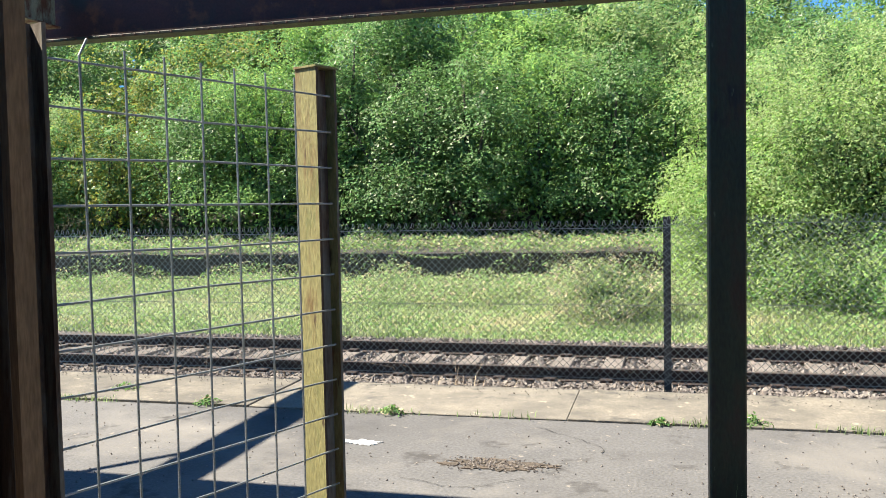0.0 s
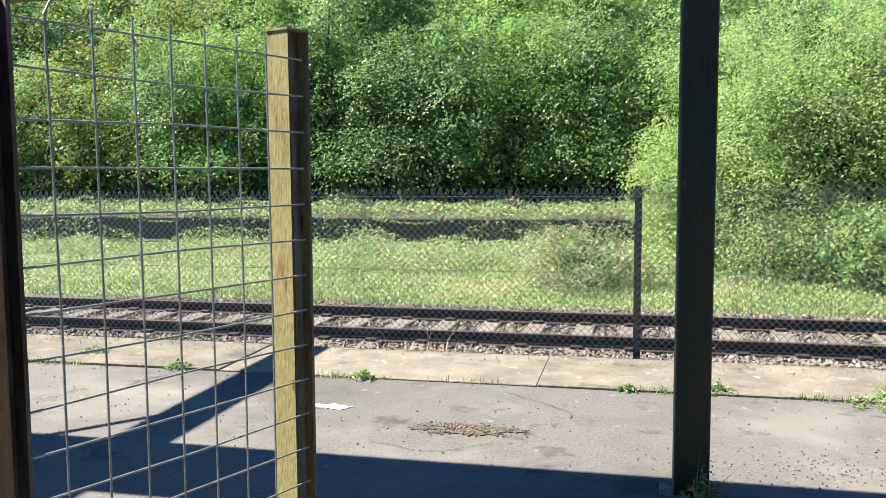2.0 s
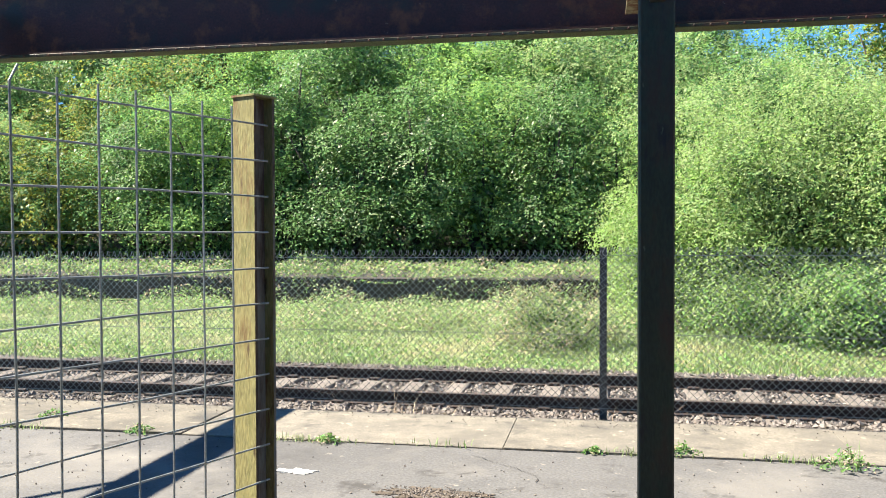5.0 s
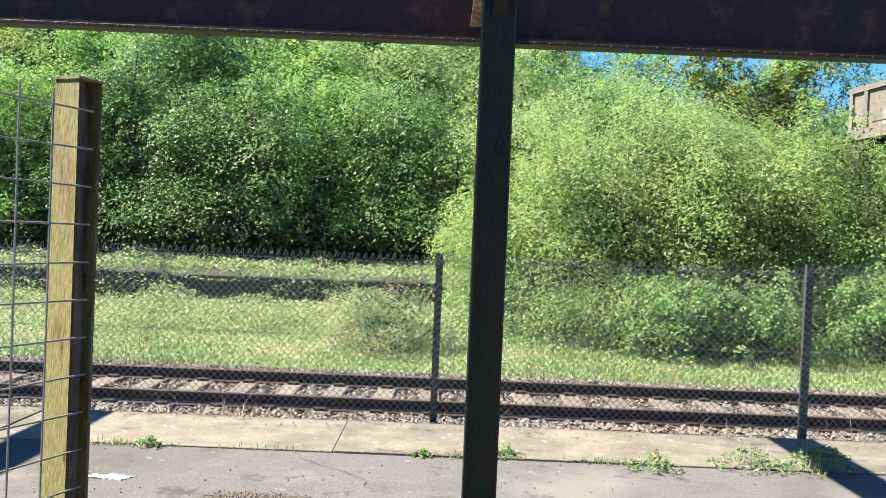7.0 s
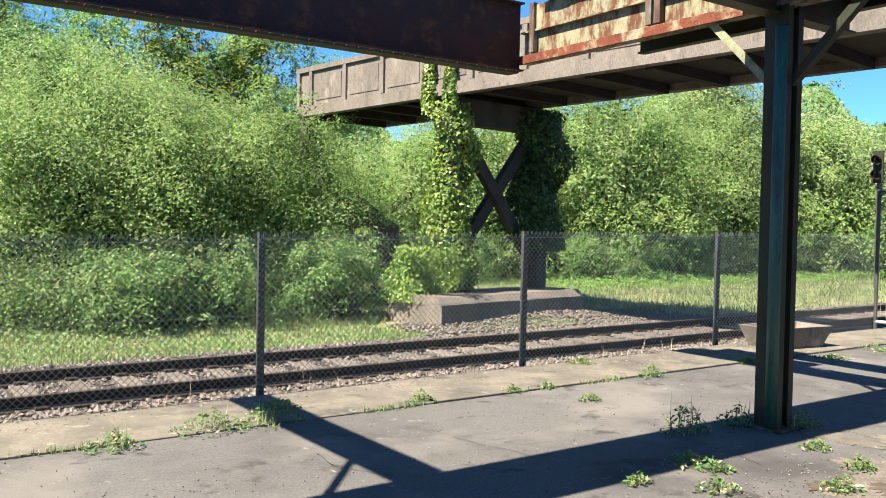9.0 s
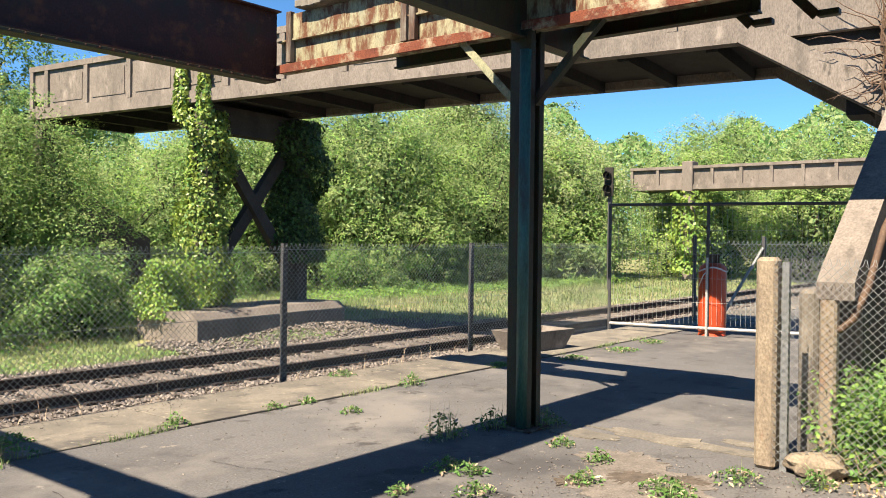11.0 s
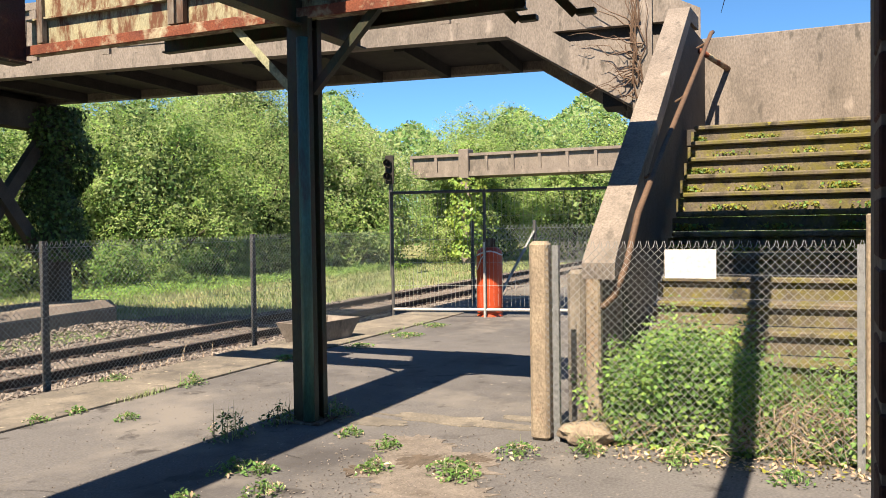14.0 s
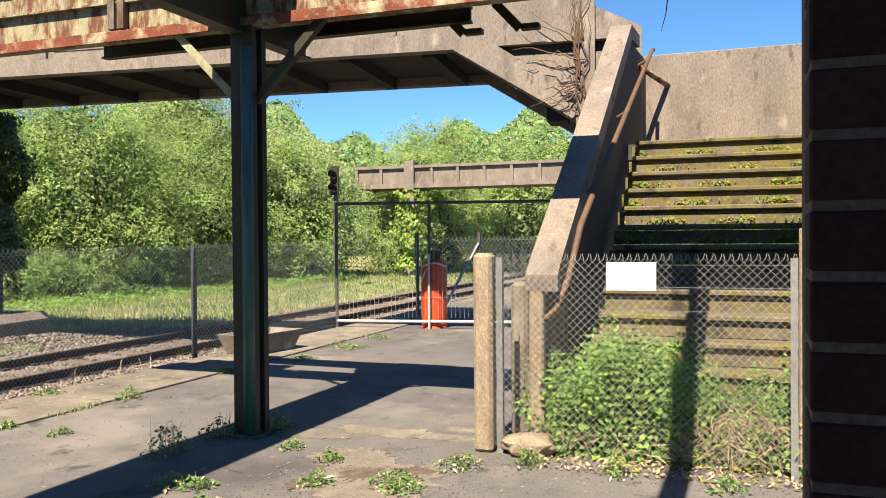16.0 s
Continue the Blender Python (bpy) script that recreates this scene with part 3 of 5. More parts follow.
for k, (x, y) in enumerate(POSTS):
    bm = bmesh.new()
    hw, hd = (0.08, 0.085) if k < 2 else (0.1, 0.1)
    if k < 2:
        bm_box(bm, (x - hw, y - hd, 0), (x + hw, y + hd, ARM_Z0), 0.008)
    else:
        for s in (-1, 1):
            o = [(hw, -hd), (hw, hd), (0.035, hd), (0.035, hd - 0.014), (hw - 0.014, hd - 0.014), (hw - 0.014, -hd + 0.014), (0.035, -hd + 0.014), (0.035, -hd)]
            bm_prism(bm, [(x + s * p[0], y + p[1]) for p in o], 0, ARM_Z0, "z")
    part("post", bm, GREEN, canopy, "dark green steel post with rust")
    bm = bmesh.new()
    bm_box(bm, (x - hw - 0.06, y - hd - 0.06, 0.0), (x + hw + 0.06, y + hd + 0.06, 0.02), 0.004)
    part("base_plate", bm, RUSTPOST, canopy)
    if k == 2:
        bm = bmesh.new()
        bm_tube(bm, [(x - hw - 0.012, y - hd + 0.045, 0.03), (x - hw - 0.012, y - hd + 0.045, 1.4), (x - hw - 0.012, y - hd + 0.045, 3.1)], 0.048, 14)
        part("downpipe", bm, TEAL, canopy, "teal painted downpipe with worn paint", True)
    bm = bmesh.new()
    girder(bm, -1.0, FRONT_Y - 0.0 if k == 2 else FRONT_Y - 0.09, ARM_Z0, ARM_Z1 - 0.04, "y", x, 0.07)
    arm = part("arm", bm, RUSTCREAM, canopy, "cream painted arm streaked with rust")
    if k == 2:
        # upper box with cream sheets, a weathered board on top and uprights
        for y0, y1 in ((5.2, 6.72), (4.2, 5.02), (-0.8, 3.5)):
            bm = bmesh.new()
            bm_box(bm, (x - 0.05, y0, 3.585), (x - 0.03, y1, 3.86), 0.002)
            part("cream_sheet", bm, RUSTCREAM, arm)
        for y0 in (5.06, 5.16, 6.74):
            bm = bmesh.new()
            bm_box(bm, (x - 0.09, y0 - 0.035, 3.36), (x - 0.03, y0 + 0.035, 3.88), 0.003)
            part("upright", bm, RUSTPOST, arm)
        bm = bmesh.new()
        for j in range(14):
            ya = 5.3 + j * 0.09
            bm_box(bm, (x - 0.16, ya, 3.875 + 0.01 * math.sin(j)), (x + 0.2, ya + 0.1, 3.95 + 0.02 * math.sin(j * 1.7)), 0.006)
        part("timber_board", bm, BARKGREY, arm, "weathered grey timber")
        bm = bmesh.new()
        bm_box(bm, (x - 0.095, -1.0, 3.255), (x - 0.07, FRONT_Y, 3.345), 0.003)
        part("angle", bm, RUSTRED, arm, "rust red lower angle")
    for s in (-1, 1):
        bm = bmesh.new()
        z0 = 2.6 if k < 2 else 2.66
        angle_bar(bm, Vector((x, y + s * (hd + 0.0), z0)), Vector((x, y + s * 0.74, ARM_Z0 + 0.04)), s)
        part("brace", bm, BRACE if s > 0 else GREEN, canopy, "cream angle brace" if s > 0 else "dark green angle brace")
bm = bmesh.new()
for y0 in (3.40, 3.55, 3.70, 3.85, 4.0):
    bm_box(bm, (-12, y0, 3.64 + 0.008 * math.sin(y0 * 9)), (6.95, y0 + 0.162, 3.69), 0.004)
tagged(part("roof_boards", bm, CONCRETE_DARK, canopy, "dark remaining roof boards"), kind="stuff")
bm = bmesh.new()
girder(bm, -11, 6.9, 3.2, 3.62, "x", 3.88, 0.07)
part("ridge_girder", bm, GREEN, canopy, "dark green girder")
bm = bmesh.new()
girder(bm, -11, 5.9, 3.2, 3.52, "x", 0.43, 0.08)
part("back_girder", bm, GREEN, canopy, "dark green girder")
bm = bmesh.new()
girder(bm, 2.3, 6.2, 3.40, 3.54, "y", 6.95, 0.05)
part("end_girder", bm, GREEN, canopy, "dark green girder")
# out-of-view sheet, added and outlined to cast shade on platform, stairs and girder
bm = bmesh.new()
bm_prism(bm, [(6.0, -1.2), (6.95, -1.2), (6.95, 6.3), (6.5, 6.2), (6.45, 4.5), (6.0, 4.3)], 3.60, 3.63, "z")
part("roof_sheet", bm, CONCRETE_DARK, canopy, "dark unseen roof sheet added to cast the end shadow")
for y0 in (2.36, 1.86):
    bm = bmesh.new()
    angle_bar(bm, Vector((7.02, y0 + 0.22, 3.58)), Vector((7.02, y0, 3.34)), 1, 0.04, 0.006, 0.07)
    bm_box(bm, (6.98, y0 - 0.14, 3.31), (7.06, y0 + 0.02, 3.36), 0.006)
    part("gutter_bracket", bm, GREEN, canopy, "dark green gutter bracket")

# ---- welded wire panel between two steel posts ----
WP0, WP1 = Vector((-1.927, 2.19, 0)), Vector((-1.478, 3.32, 0))
wu = (WP1 - WP0).normalized()
wn_ = Vector((wu.y, -wu.x, 0))
screen = thing("wire_screen", "galvanised welded wire screen on rusty and yellow-green steel posts", "fence")


def h_post(bm, c, h, w=0.15, t=0.014, web=0.012):
    """An H-section whose flanges face along the screen."""
    o = [(-w / 2, -w / 2), (-w / 2 + t, -w / 2), (-w / 2 + t, -web), (w / 2 - t, -web), (w / 2 - t, -w / 2), (w / 2, -w / 2), (w / 2, w / 2), (w / 2 - t, w / 2), (w / 2 - t, web), (-w / 2 + t, web), (-w / 2 + t, w / 2), (-w / 2, w / 2)]
    bm_prism(bm, [tuple((c + wu * a + wn_ * b)[:2]) for a, b in o], 0.0, h, "z")


gpc = WP1 + wu * 0.03 - wn_ * 0.078
bm = bmesh.new()
h_post(bm, gpc, 2.12, 0.122)
gp = part("post", bm, [YELLOWPOST, RUSTPOST], screen, "faded yellow-green steel post with rusty sides")
for p in gp.data.polygons:
    if Vector(p.normal).dot(wu) > -0.9:
        p.material_index = 1
bm = bmesh.new()
o = [(-0.066, -0.066), (0.066, -0.066), (0.066, 0.066), (-0.066, 0.066)]
bm_prism(bm, [tuple((gpc + wu * a + wn_ * b)[:2]) for a, b in o], 2.121, 2.13, "z")
part("cap_plate", bm, YELLOWPOST, screen)
lpc = WP0 - wu * 0.072 - wn_ * 0.05
bm = bmesh.new()
h_post(bm, lpc, 2.10, 0.15)
part("post", bm, RUSTPOST, screen, "rusty brown steel post")
for i in range(14):
    z = 2.0 - 0.15 * i
    bm = bmesh.new()
    j = 0.006 * math.sin(i * 2.1)
    bm_tube(bm, [tuple(WP0 + wu * -0.0 + Vector((0, 0, z + j))), tuple(WP0 + wu * 0.6 + Vector((0, 0, z - j))), tuple(WP1 + wu * 0.03 + Vector((0, 0, z)))], 0.0042, 6)
    part("wire", bm, GALV, screen)
for i in range(7):
    s = 0.125 + 0.152 * i
    bm = bmesh.new()
    top = [(0.0, 2.055)] if i else [(-0.008, 2.02), (0.02, 2.075)]
    bm_tube(bm, [tuple(WP0 + wu * (s + a) + wn_ * 0.008 + Vector((0, 0, z))) for a, z in [(0, 0.03), (0.004, 1.0)] + top], 0.0042, 6)
    part("wire", bm, GALV, screen)
# brown jamb beside the screen
bm = bmesh.new()
jc = WP0 - wu * 0.285 - wn_ * 0.10
o = [(-0.14, -0.16), (0.10, -0.16), (0.135, -0.12), (0.14, 0.03), (0.12, 0.06), (-0.14, 0.06)]
bm_prism(bm, [tuple((jc + wu * a + wn_ * b)[:2]) for a, b in o], 0, 3.1, "z")
solid("door_1", bm, JAMB, "brown rough-painted timber door jamb", "door jamb", "structure")

# added strip: sunlit jamb edge put into its colour, placed for the camera's view
bm = bmesh.new()
sc_ = Vector((-1.868, 2.0, 0))
o = [(-0.03, -0.022), (0.0, -0.03), (0.03, -0.02), (0.032, 0.02), (-0.03, 0.022)]
bm_prism(bm, [tuple((sc_ + wu * a + wn_ * b)[:2]) for a, b in o], 0, 3.1, "z")
solid("trim", bm, SUNLIT_STRIP, "added tan strip coloured as the sunlit edge of the door jamb", "trim", "structure")

# ---- station building beside the camera ----
wall_st = thing("wall_station", "dark red brick wall of the station building", "wall", kind="structure")
bm = bmesh.new()
bm_box(bm, (1.1235, -0.8, 0), (1.34, -0.0285, 3.0))
part("mortar_core", bm, MORTAR, wall_st)
# unseen roof, added so that the brick face stands in shade
bm = bmesh.new()
bm_box(bm, (-8, -4.2, 3.0), (2.3, 0.35, 3.1))
solid("roof_station", bm, CONCRETE_DARK, "unseen dark eaves added to shade the brick wall", "roof", "structure")
# unseen walls, added behind the camera along with the shading roof
bm = bmesh.new()
bm_box(bm, (-8, -4.2, 0), (3.5, -4.0, 3.0))
solid("wall_back", bm, MORTAR, "unseen plain back wall added behind the camera", "wall", "structure")
bm = bmesh.new()
bm_box(bm, (-8.2, -4.2, 0), (-8, -0.1, 3.0))
solid("wall_side", bm, MORTAR, "unseen plain side wall added behind the camera", "wall", "structure")

# ---- footbridge ----
BU = Vector((-0.119, 0.993, 0))          # along the bridge
BN = Vector((0.993, 0.119, 0))           # across it
B0 = Vector((11.1, 3.97, 0))
BW = 2.75


def bpt(s, n, z):
    return B0 + BU * s + BN * n + Vector((0, 0, z))


def bridge_prism(bm, outline, n0, n1):
    """An outline in (along, height), with a thickness across the bridge."""
    v0 = [bm.verts.new(bpt(s, n0, z)) for s, z in outline]
    v1 = [bm.verts.new(bpt(s, n1, z)) for s, z in outline]
    k = len(outline)
    bm.faces.new(v0)
    bm.faces.new(v1[::-1])
    for i in range(k):
        bm.faces.new((v0[(i + 1) % k], v0[i], v1[i], v1[(i + 1) % k]))


def bridge_box(bm, s0, s1, n0, n1, z0, z1):
    bridge_prism(bm, [(s0, z0), (s1, z0), (s1, z1), (s0, z1)], n0, n1)


bridge = thing("footbridge", "weathered precast concrete footbridge across the railway", "footbridge")
for n, sg in ((0.0, 1), (BW, -1)):
    bm = bmesh.new()
    bridge_box(bm, 0.0, 15.7, n + 0.05 * sg, n + 0.16 * sg, 4.38, 5.26)
    girder_ob = part("girder", bm, CONCRETE, bridge, "weathered grey-brown concrete panel girder")
    bm = bmesh.new()
    bridge_prism(bm, [(0.0, 4.16), (15.7, 4.16), (15.7, 4.40), (0.0, 4.40)], n - 0.02 * sg, n + 0.2 * sg)
    part("bottom_chord", bm, CONCRETE, girder_ob)
    bm = bmesh.new()
    bridge_box(bm, 0.0, 15.7, n - 0.01 * sg, n + 0.19 * sg, 5.24, 5.36)
    part("coping", bm, CONCRETE, girder_ob)
    for i in range(12):
        bm = bmesh.new()
        s = 0.80 + i * 1.42 if i < 11 else 15.55
        bridge_box(bm, s, s + 0.13, n - 0.005 * sg, n + 0.07 * sg, 4.41, 5.235)
        part("rib", bm, CONCRETE, girder_ob)
        if i < 10:
            bm = bmesh.new()
            bridge_box(bm, s + 0.24, s + 1.31, n + 0.035 * sg, n + 0.052 * sg, 4.52, 4.56)
            bridge_box(bm, s + 0.24, s + 0.275, n + 0.035 * sg, n + 0.052 * sg, 4.562, 5.1)
            part("panel_lip", bm, CONCRETE, girder_ob)
# beams and deck: underside shade is put into a near-black colour
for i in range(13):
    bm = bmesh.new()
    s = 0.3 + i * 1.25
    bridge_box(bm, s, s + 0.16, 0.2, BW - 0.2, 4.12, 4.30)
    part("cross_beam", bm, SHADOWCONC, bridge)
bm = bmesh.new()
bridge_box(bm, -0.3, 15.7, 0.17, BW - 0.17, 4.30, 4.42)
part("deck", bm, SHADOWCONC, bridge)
bm = bmesh.new()
bridge_box(bm, 15.3, 15.6, 0.05, 0.4, -0.5, 4.14)
part("end_pier", bm, CONCRETE_DARK, bridge)
# upper flight from the landing to the deck
for n0, n1 in ((0.02, 0.20), (BW - 0.2, BW - 0.02)):  # with a long slot through it
    bm = bmesh.new()
    bridge_prism(bm, [(0.0, 4.19), (0.0, 5.36), (-0.6, 5.3), (-2.55, 4.33), (-2.55, 4.20), (-0.52, 4.18)], n0, n1)
    bridge_prism(bm, [(0.0, 4.16), (0.0, 4.19), (-0.52, 4.18), (-0.44, 4.11), (-0.50, 4.03), (-2.2, 4.03), (-2.2, 2.93), (-1.67, 3.12)], n0, n1)
    bridge_prism(bm, [(-2.2, 4.03), (-2.2, 4.20), (-2.55, 4.20), (-2.55, 2.75), (-2.2, 2.93)], n0, n1)
    fw = part("flight_wall", bm, CONCRETE, bridge, "sloping concrete side of the upper stair flight")
    if n0 < 1:
        flight = fw
# added dark panel that stands for the shade inside the slot
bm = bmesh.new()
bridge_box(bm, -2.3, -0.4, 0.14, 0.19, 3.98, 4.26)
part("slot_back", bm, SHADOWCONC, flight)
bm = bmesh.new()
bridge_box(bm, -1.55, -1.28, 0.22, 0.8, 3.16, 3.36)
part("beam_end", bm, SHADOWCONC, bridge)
# stair underside, its shade put into the same near-black colour
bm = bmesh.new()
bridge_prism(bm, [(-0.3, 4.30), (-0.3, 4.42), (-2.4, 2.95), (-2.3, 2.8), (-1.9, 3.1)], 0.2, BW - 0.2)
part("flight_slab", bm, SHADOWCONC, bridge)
bm = bmesh.new()
bridge_prism(bm, [(0.0, 4.17), (0.02, 4.40), (-0.3, 4.40), (-1.69, 3.48), (-1.69, 3.125)], -0.03, 0.03)
part("edge_band", bm, CONCRETE, flight)
bm = bmesh.new()
bridge_box(bm, -1.95, -1.70, -0.07, 0.04, 2.75, 4.85)
part("newel", bm, CONCRETE, flight)
bm = bmesh.new()
rv = random.Random(4)
for i in range(34):
    p = Vector(bpt(-1.76 + rv.uniform(-0.08, 0.08), -0.10, 3.2 + rv.random() * 1.0))
    pts = [tuple(p)]
    d = Vector(bpt(rv.uniform(0.1, 1.0) if i % 2 else rv.uniform(-0.1, 0.1), 0, rv.uniform(0.4, 1.1) if i % 2 == 0 else rv.uniform(-0.3, 0.5))) - B0
    for k in range(1, 6):
        q = p + d * (k / 5) + Vector((0, rv.uniform(-0.05, 0.05), rv.uniform(-0.05, 0.05)))
        pts.append((q.x - 0.02, q.y, q.z))
    bm_tube(bm, pts, [0.012, 0.010, 0.008, 0.006, 0.004, 0.002], 5)
solid("dead_creeper", bm, RAILPIPE, "dry brown creeper stems on the concrete newel", "creeper", kind="stuff")

pier = thing("bridge_pier", "dark concrete trestle pier on a block base beside the track", "pier")
PS = 10.0
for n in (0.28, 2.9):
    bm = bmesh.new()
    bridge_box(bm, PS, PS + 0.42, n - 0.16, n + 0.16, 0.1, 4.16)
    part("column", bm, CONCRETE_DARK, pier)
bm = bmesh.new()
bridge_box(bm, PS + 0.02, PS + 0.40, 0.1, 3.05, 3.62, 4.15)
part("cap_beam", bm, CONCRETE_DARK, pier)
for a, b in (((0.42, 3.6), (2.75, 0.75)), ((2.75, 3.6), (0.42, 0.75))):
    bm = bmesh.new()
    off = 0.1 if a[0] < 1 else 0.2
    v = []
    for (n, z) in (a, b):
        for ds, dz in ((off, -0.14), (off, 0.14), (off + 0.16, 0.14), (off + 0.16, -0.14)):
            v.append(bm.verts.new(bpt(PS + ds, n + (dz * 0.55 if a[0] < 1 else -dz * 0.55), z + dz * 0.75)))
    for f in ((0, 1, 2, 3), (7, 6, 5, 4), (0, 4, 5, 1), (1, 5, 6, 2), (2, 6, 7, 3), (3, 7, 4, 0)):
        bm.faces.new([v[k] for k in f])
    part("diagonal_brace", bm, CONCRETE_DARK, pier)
bm = bmesh.new()
bridge_prism(bm, [(9.1, -0.5), (10.75, -0.5), (10.75, 0.04), (10.6, 0.15), (9.25, 0.16), (9.1, 0.02)], -0.9, 3.3)
part("base", bm, CONCRETE, pier, "stained concrete base block")

# ---- stairs ----
stair = thing("staircase", "mossy weathered concrete steps that lead to the footbridge", "staircase")
for k in range(14):
    x = 6.2 + k * 0.26
    bm = bmesh.new()
    bm_box(bm, (x + 0.02, -0.5, 0.187 * k + 0.005), (x + 0.3, 1.32, 0.187 * (k + 1) - 0.055))
    st = part("riser", bm, MOSSY, stair)
    bm = bmesh.new()
    bm_box(bm, (x - 0.025, -0.49, 0.187 * (k + 1) - 0.05), (x + 0.275, 1.28, 0.187 * (k + 1)), 0.012)
    part("tread", bm, MOSSY, st)
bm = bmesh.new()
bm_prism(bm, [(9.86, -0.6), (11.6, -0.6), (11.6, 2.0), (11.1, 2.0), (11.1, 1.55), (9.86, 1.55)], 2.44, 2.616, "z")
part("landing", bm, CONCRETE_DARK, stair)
bm = bmesh.new()
bm_box(bm, (11.6, -0.75, 2.4), (11.76, 2.0, 3.97), 0.01)
part("landing_wall", bm, CONCRETE, stair, "grey-brown roughcast concrete wall")
for y0, y1 in ((1.41, 1.58), (-0.76, -0.58)):
    bm = bmesh.new()
    bm_prism(bm, [(6.5, 0), (6.5, 1.36), (10.1, 3.85), (11.6, 3.9), (11.6, 2.4), (10.4, 2.4)], y0, y1, "y")
    sw = part("side_wall", bm, CONCRETE_WALL_SHADE, stair, "solid concrete stair wall")
    bm = bmesh.new()
    bm_prism(bm, [(6.12, 1.18), (6.12, 1.30), (6.2, 1.37), (10.05, 4.02), (10.75, 4.05), (10.75, 3.9), (10.1, 3.86), (6.25, 1.20)], y0 - 0.03, y1 + 0.04, "y")
    part("coping", bm, CONCRETE, sw)
    bm = bmesh.new()
    bm_box(bm, (6.12, y1 - 0.09, 0), (6.22, y1 + 0.02, 1.2), 0.015)
    part("newel", bm, LICHEN, sw)
bm = bmesh.new()
bm_tube(bm, [(10.95, 1.24, 3.90), (10.8, 1.24, 3.86), (8.9, 1.25, 2.92), (7.2, 1.27, 2.05), (6.52, 1.29, 1.66), (6.28, 1.33, 1.28), (6.2, 1.40, 1.06), (6.17, 1.47, 0.985), (6.14, 1.54, 0.965)], 0.026, 8)
part("handrail", bm, RAILPIPE, stair, "rusty brown tube handrail", True)
bm = bmesh.new()
bm_tube(bm, [(11.62, 1.12, 3.55), (11.2, 1.28, 3.63), (10.9, 1.38, 3.68)], 0.035, 8)
part("rail_stub", bm, RUSTRED, stair, "rusty steel rail stub", True)
for t in (0.15, 0.55, 0.95):
    bm = bmesh.new()
    a = Vector((6.6, 1.285, 1.70)).lerp(Vector((10.7, 1.24, 3.80)), t)
    bm_tube(bm, [tuple(a), (a.x, 1.37, a.z - 0.06)], 0.012, 6)
    part("rail_bracket", bm, RAILPIPE, stair)

# ---- hanging stem and distant signal ----
bm = bmesh.new()
bm_tube(bm, [(6.9, 0.70, 3.56), (6.9, 0.675, 3.42), (6.9, 0.69, 3.30), (6.9, 0.725, 3.17)], [0.006, 0.005, 0.004, 0.002], 5)
solid("hanging_stem", bm, RAILPIPE, "dry stem hanging from the canopy edge", "stem")
sig = thing("railway_signal", "dark two-light railway signal on a post, placed to fit the camera's view", "signal")
# moved nearer along the camera's ray and scaled down to look the same size
sig.location = (30.0, 15.75, 0.33)
sig.scale = (0.79, 0.79, 0.79)
box_part("post", (0.1, -0.08, -1.0), (0.26, 0.08, 3.9), FENCEPOST, sig)
box_part("backboard", (0.0, -0.24, 3.75), (0.1, 0.24, 5.2), SHADOWCONC, sig, "black signal backboard", 0.02)
for z in (4.12, 4.78):
    bm = bmesh.new()
    bm_tube(bm, [(-0.02, 0, z), (-0.28, 0, z + 0.02)], [0.17, 0.19], 14, False)
    bmesh.ops.solidify(bm, geom=bm.faces[:], thickness=0.012)
    part("hood", bm, SHADOWCONC, sig)

# ---- far footbridge ----
far = thing("far_footbridge", "distant concrete footbridge on a pier grown over with ivy", "footbridge")
bm = bmesh.new()
bm_box(bm, (40.1, -8, 4.3), (42, 19.7, 5.2))
fg = part("girder", bm, CONCRETE, far)
for z0, z1 in ((4.12, 4.36), (5.14, 5.28)):
    bm = bmesh.new()
    bm_box(bm, (39.95, -8, z0), (42.1, 19.75, z1))
    part("chord", bm, CONCRETE, fg)
for i in range(20):
    bm = bmesh.new()
    bm_box(bm, (39.97, 19.6 - i * 1.4, 4.36), (40.1, 19.75 - i * 1.4, 5.14))
    part("rib", bm, CONCRETE, fg)
bm = bmesh.new()
bm_box(bm, (39.85, 16.4, 4.0), (40.6, 16.95, 5.5), 0.03)
part("pier_head", bm, CONCRETE, far)
bm = bmesh.new()
bm_box(bm, (40, 16.45, -0.5), (40.5, 16.9, 4.2))
part("pier_column", bm, CONCRETE, far)

# ---- stair at the bridge's far end between the bushes, its shade put into the dark colour ----
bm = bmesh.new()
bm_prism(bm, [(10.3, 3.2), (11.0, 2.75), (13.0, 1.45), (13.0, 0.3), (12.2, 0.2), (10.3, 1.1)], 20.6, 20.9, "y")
solid("far_stair_wall", bm, CONCRETE_DARK, "concrete wall of the far stairs, coloured dark for its shade", "stair wall")

# ---- fence that closes the stairs, with its posts and sign ----
bm = bmesh.new()
bm_box(bm, (5.99, 1.84, 0), (6.12, 1.985, 1.46), 0.025)
solid("concrete_post", bm, LICHEN, "lichen-stained square concrete fence post", "post")
bm = bmesh.new()
bm_box(bm, (6.55, 1.72, 0), (6.75, 1.86, 1.22), 0.03)
solid("timber_post", bm, BARKGREY, "grey rotten timber post stub beside the stairs", "post")
sf = thing("stair_fence", "galvanised chain-link fence that closes off the stairs", "fence")
chain_link(sf, (6.0, 1.96), (5.93, -0.19), 0.06, 1.42, 0.055, 0.0016, True, GALV, False)
for x, y in ((6.03, 1.785), (5.94, -0.195)):
    bm = bmesh.new()
    bm_prism(bm, [(x - 0.02, y - 0.02), (x + 0.025, y - 0.02), (x + 0.025, y - 0.014), (x - 0.014, y - 0.014), (x - 0.014, y + 0.025), (x - 0.02, y + 0.025)], 0, 1.43, "z")
    part("angle_post", bm, GALV, sf, "galvanised angle post")
bm = bmesh.new()
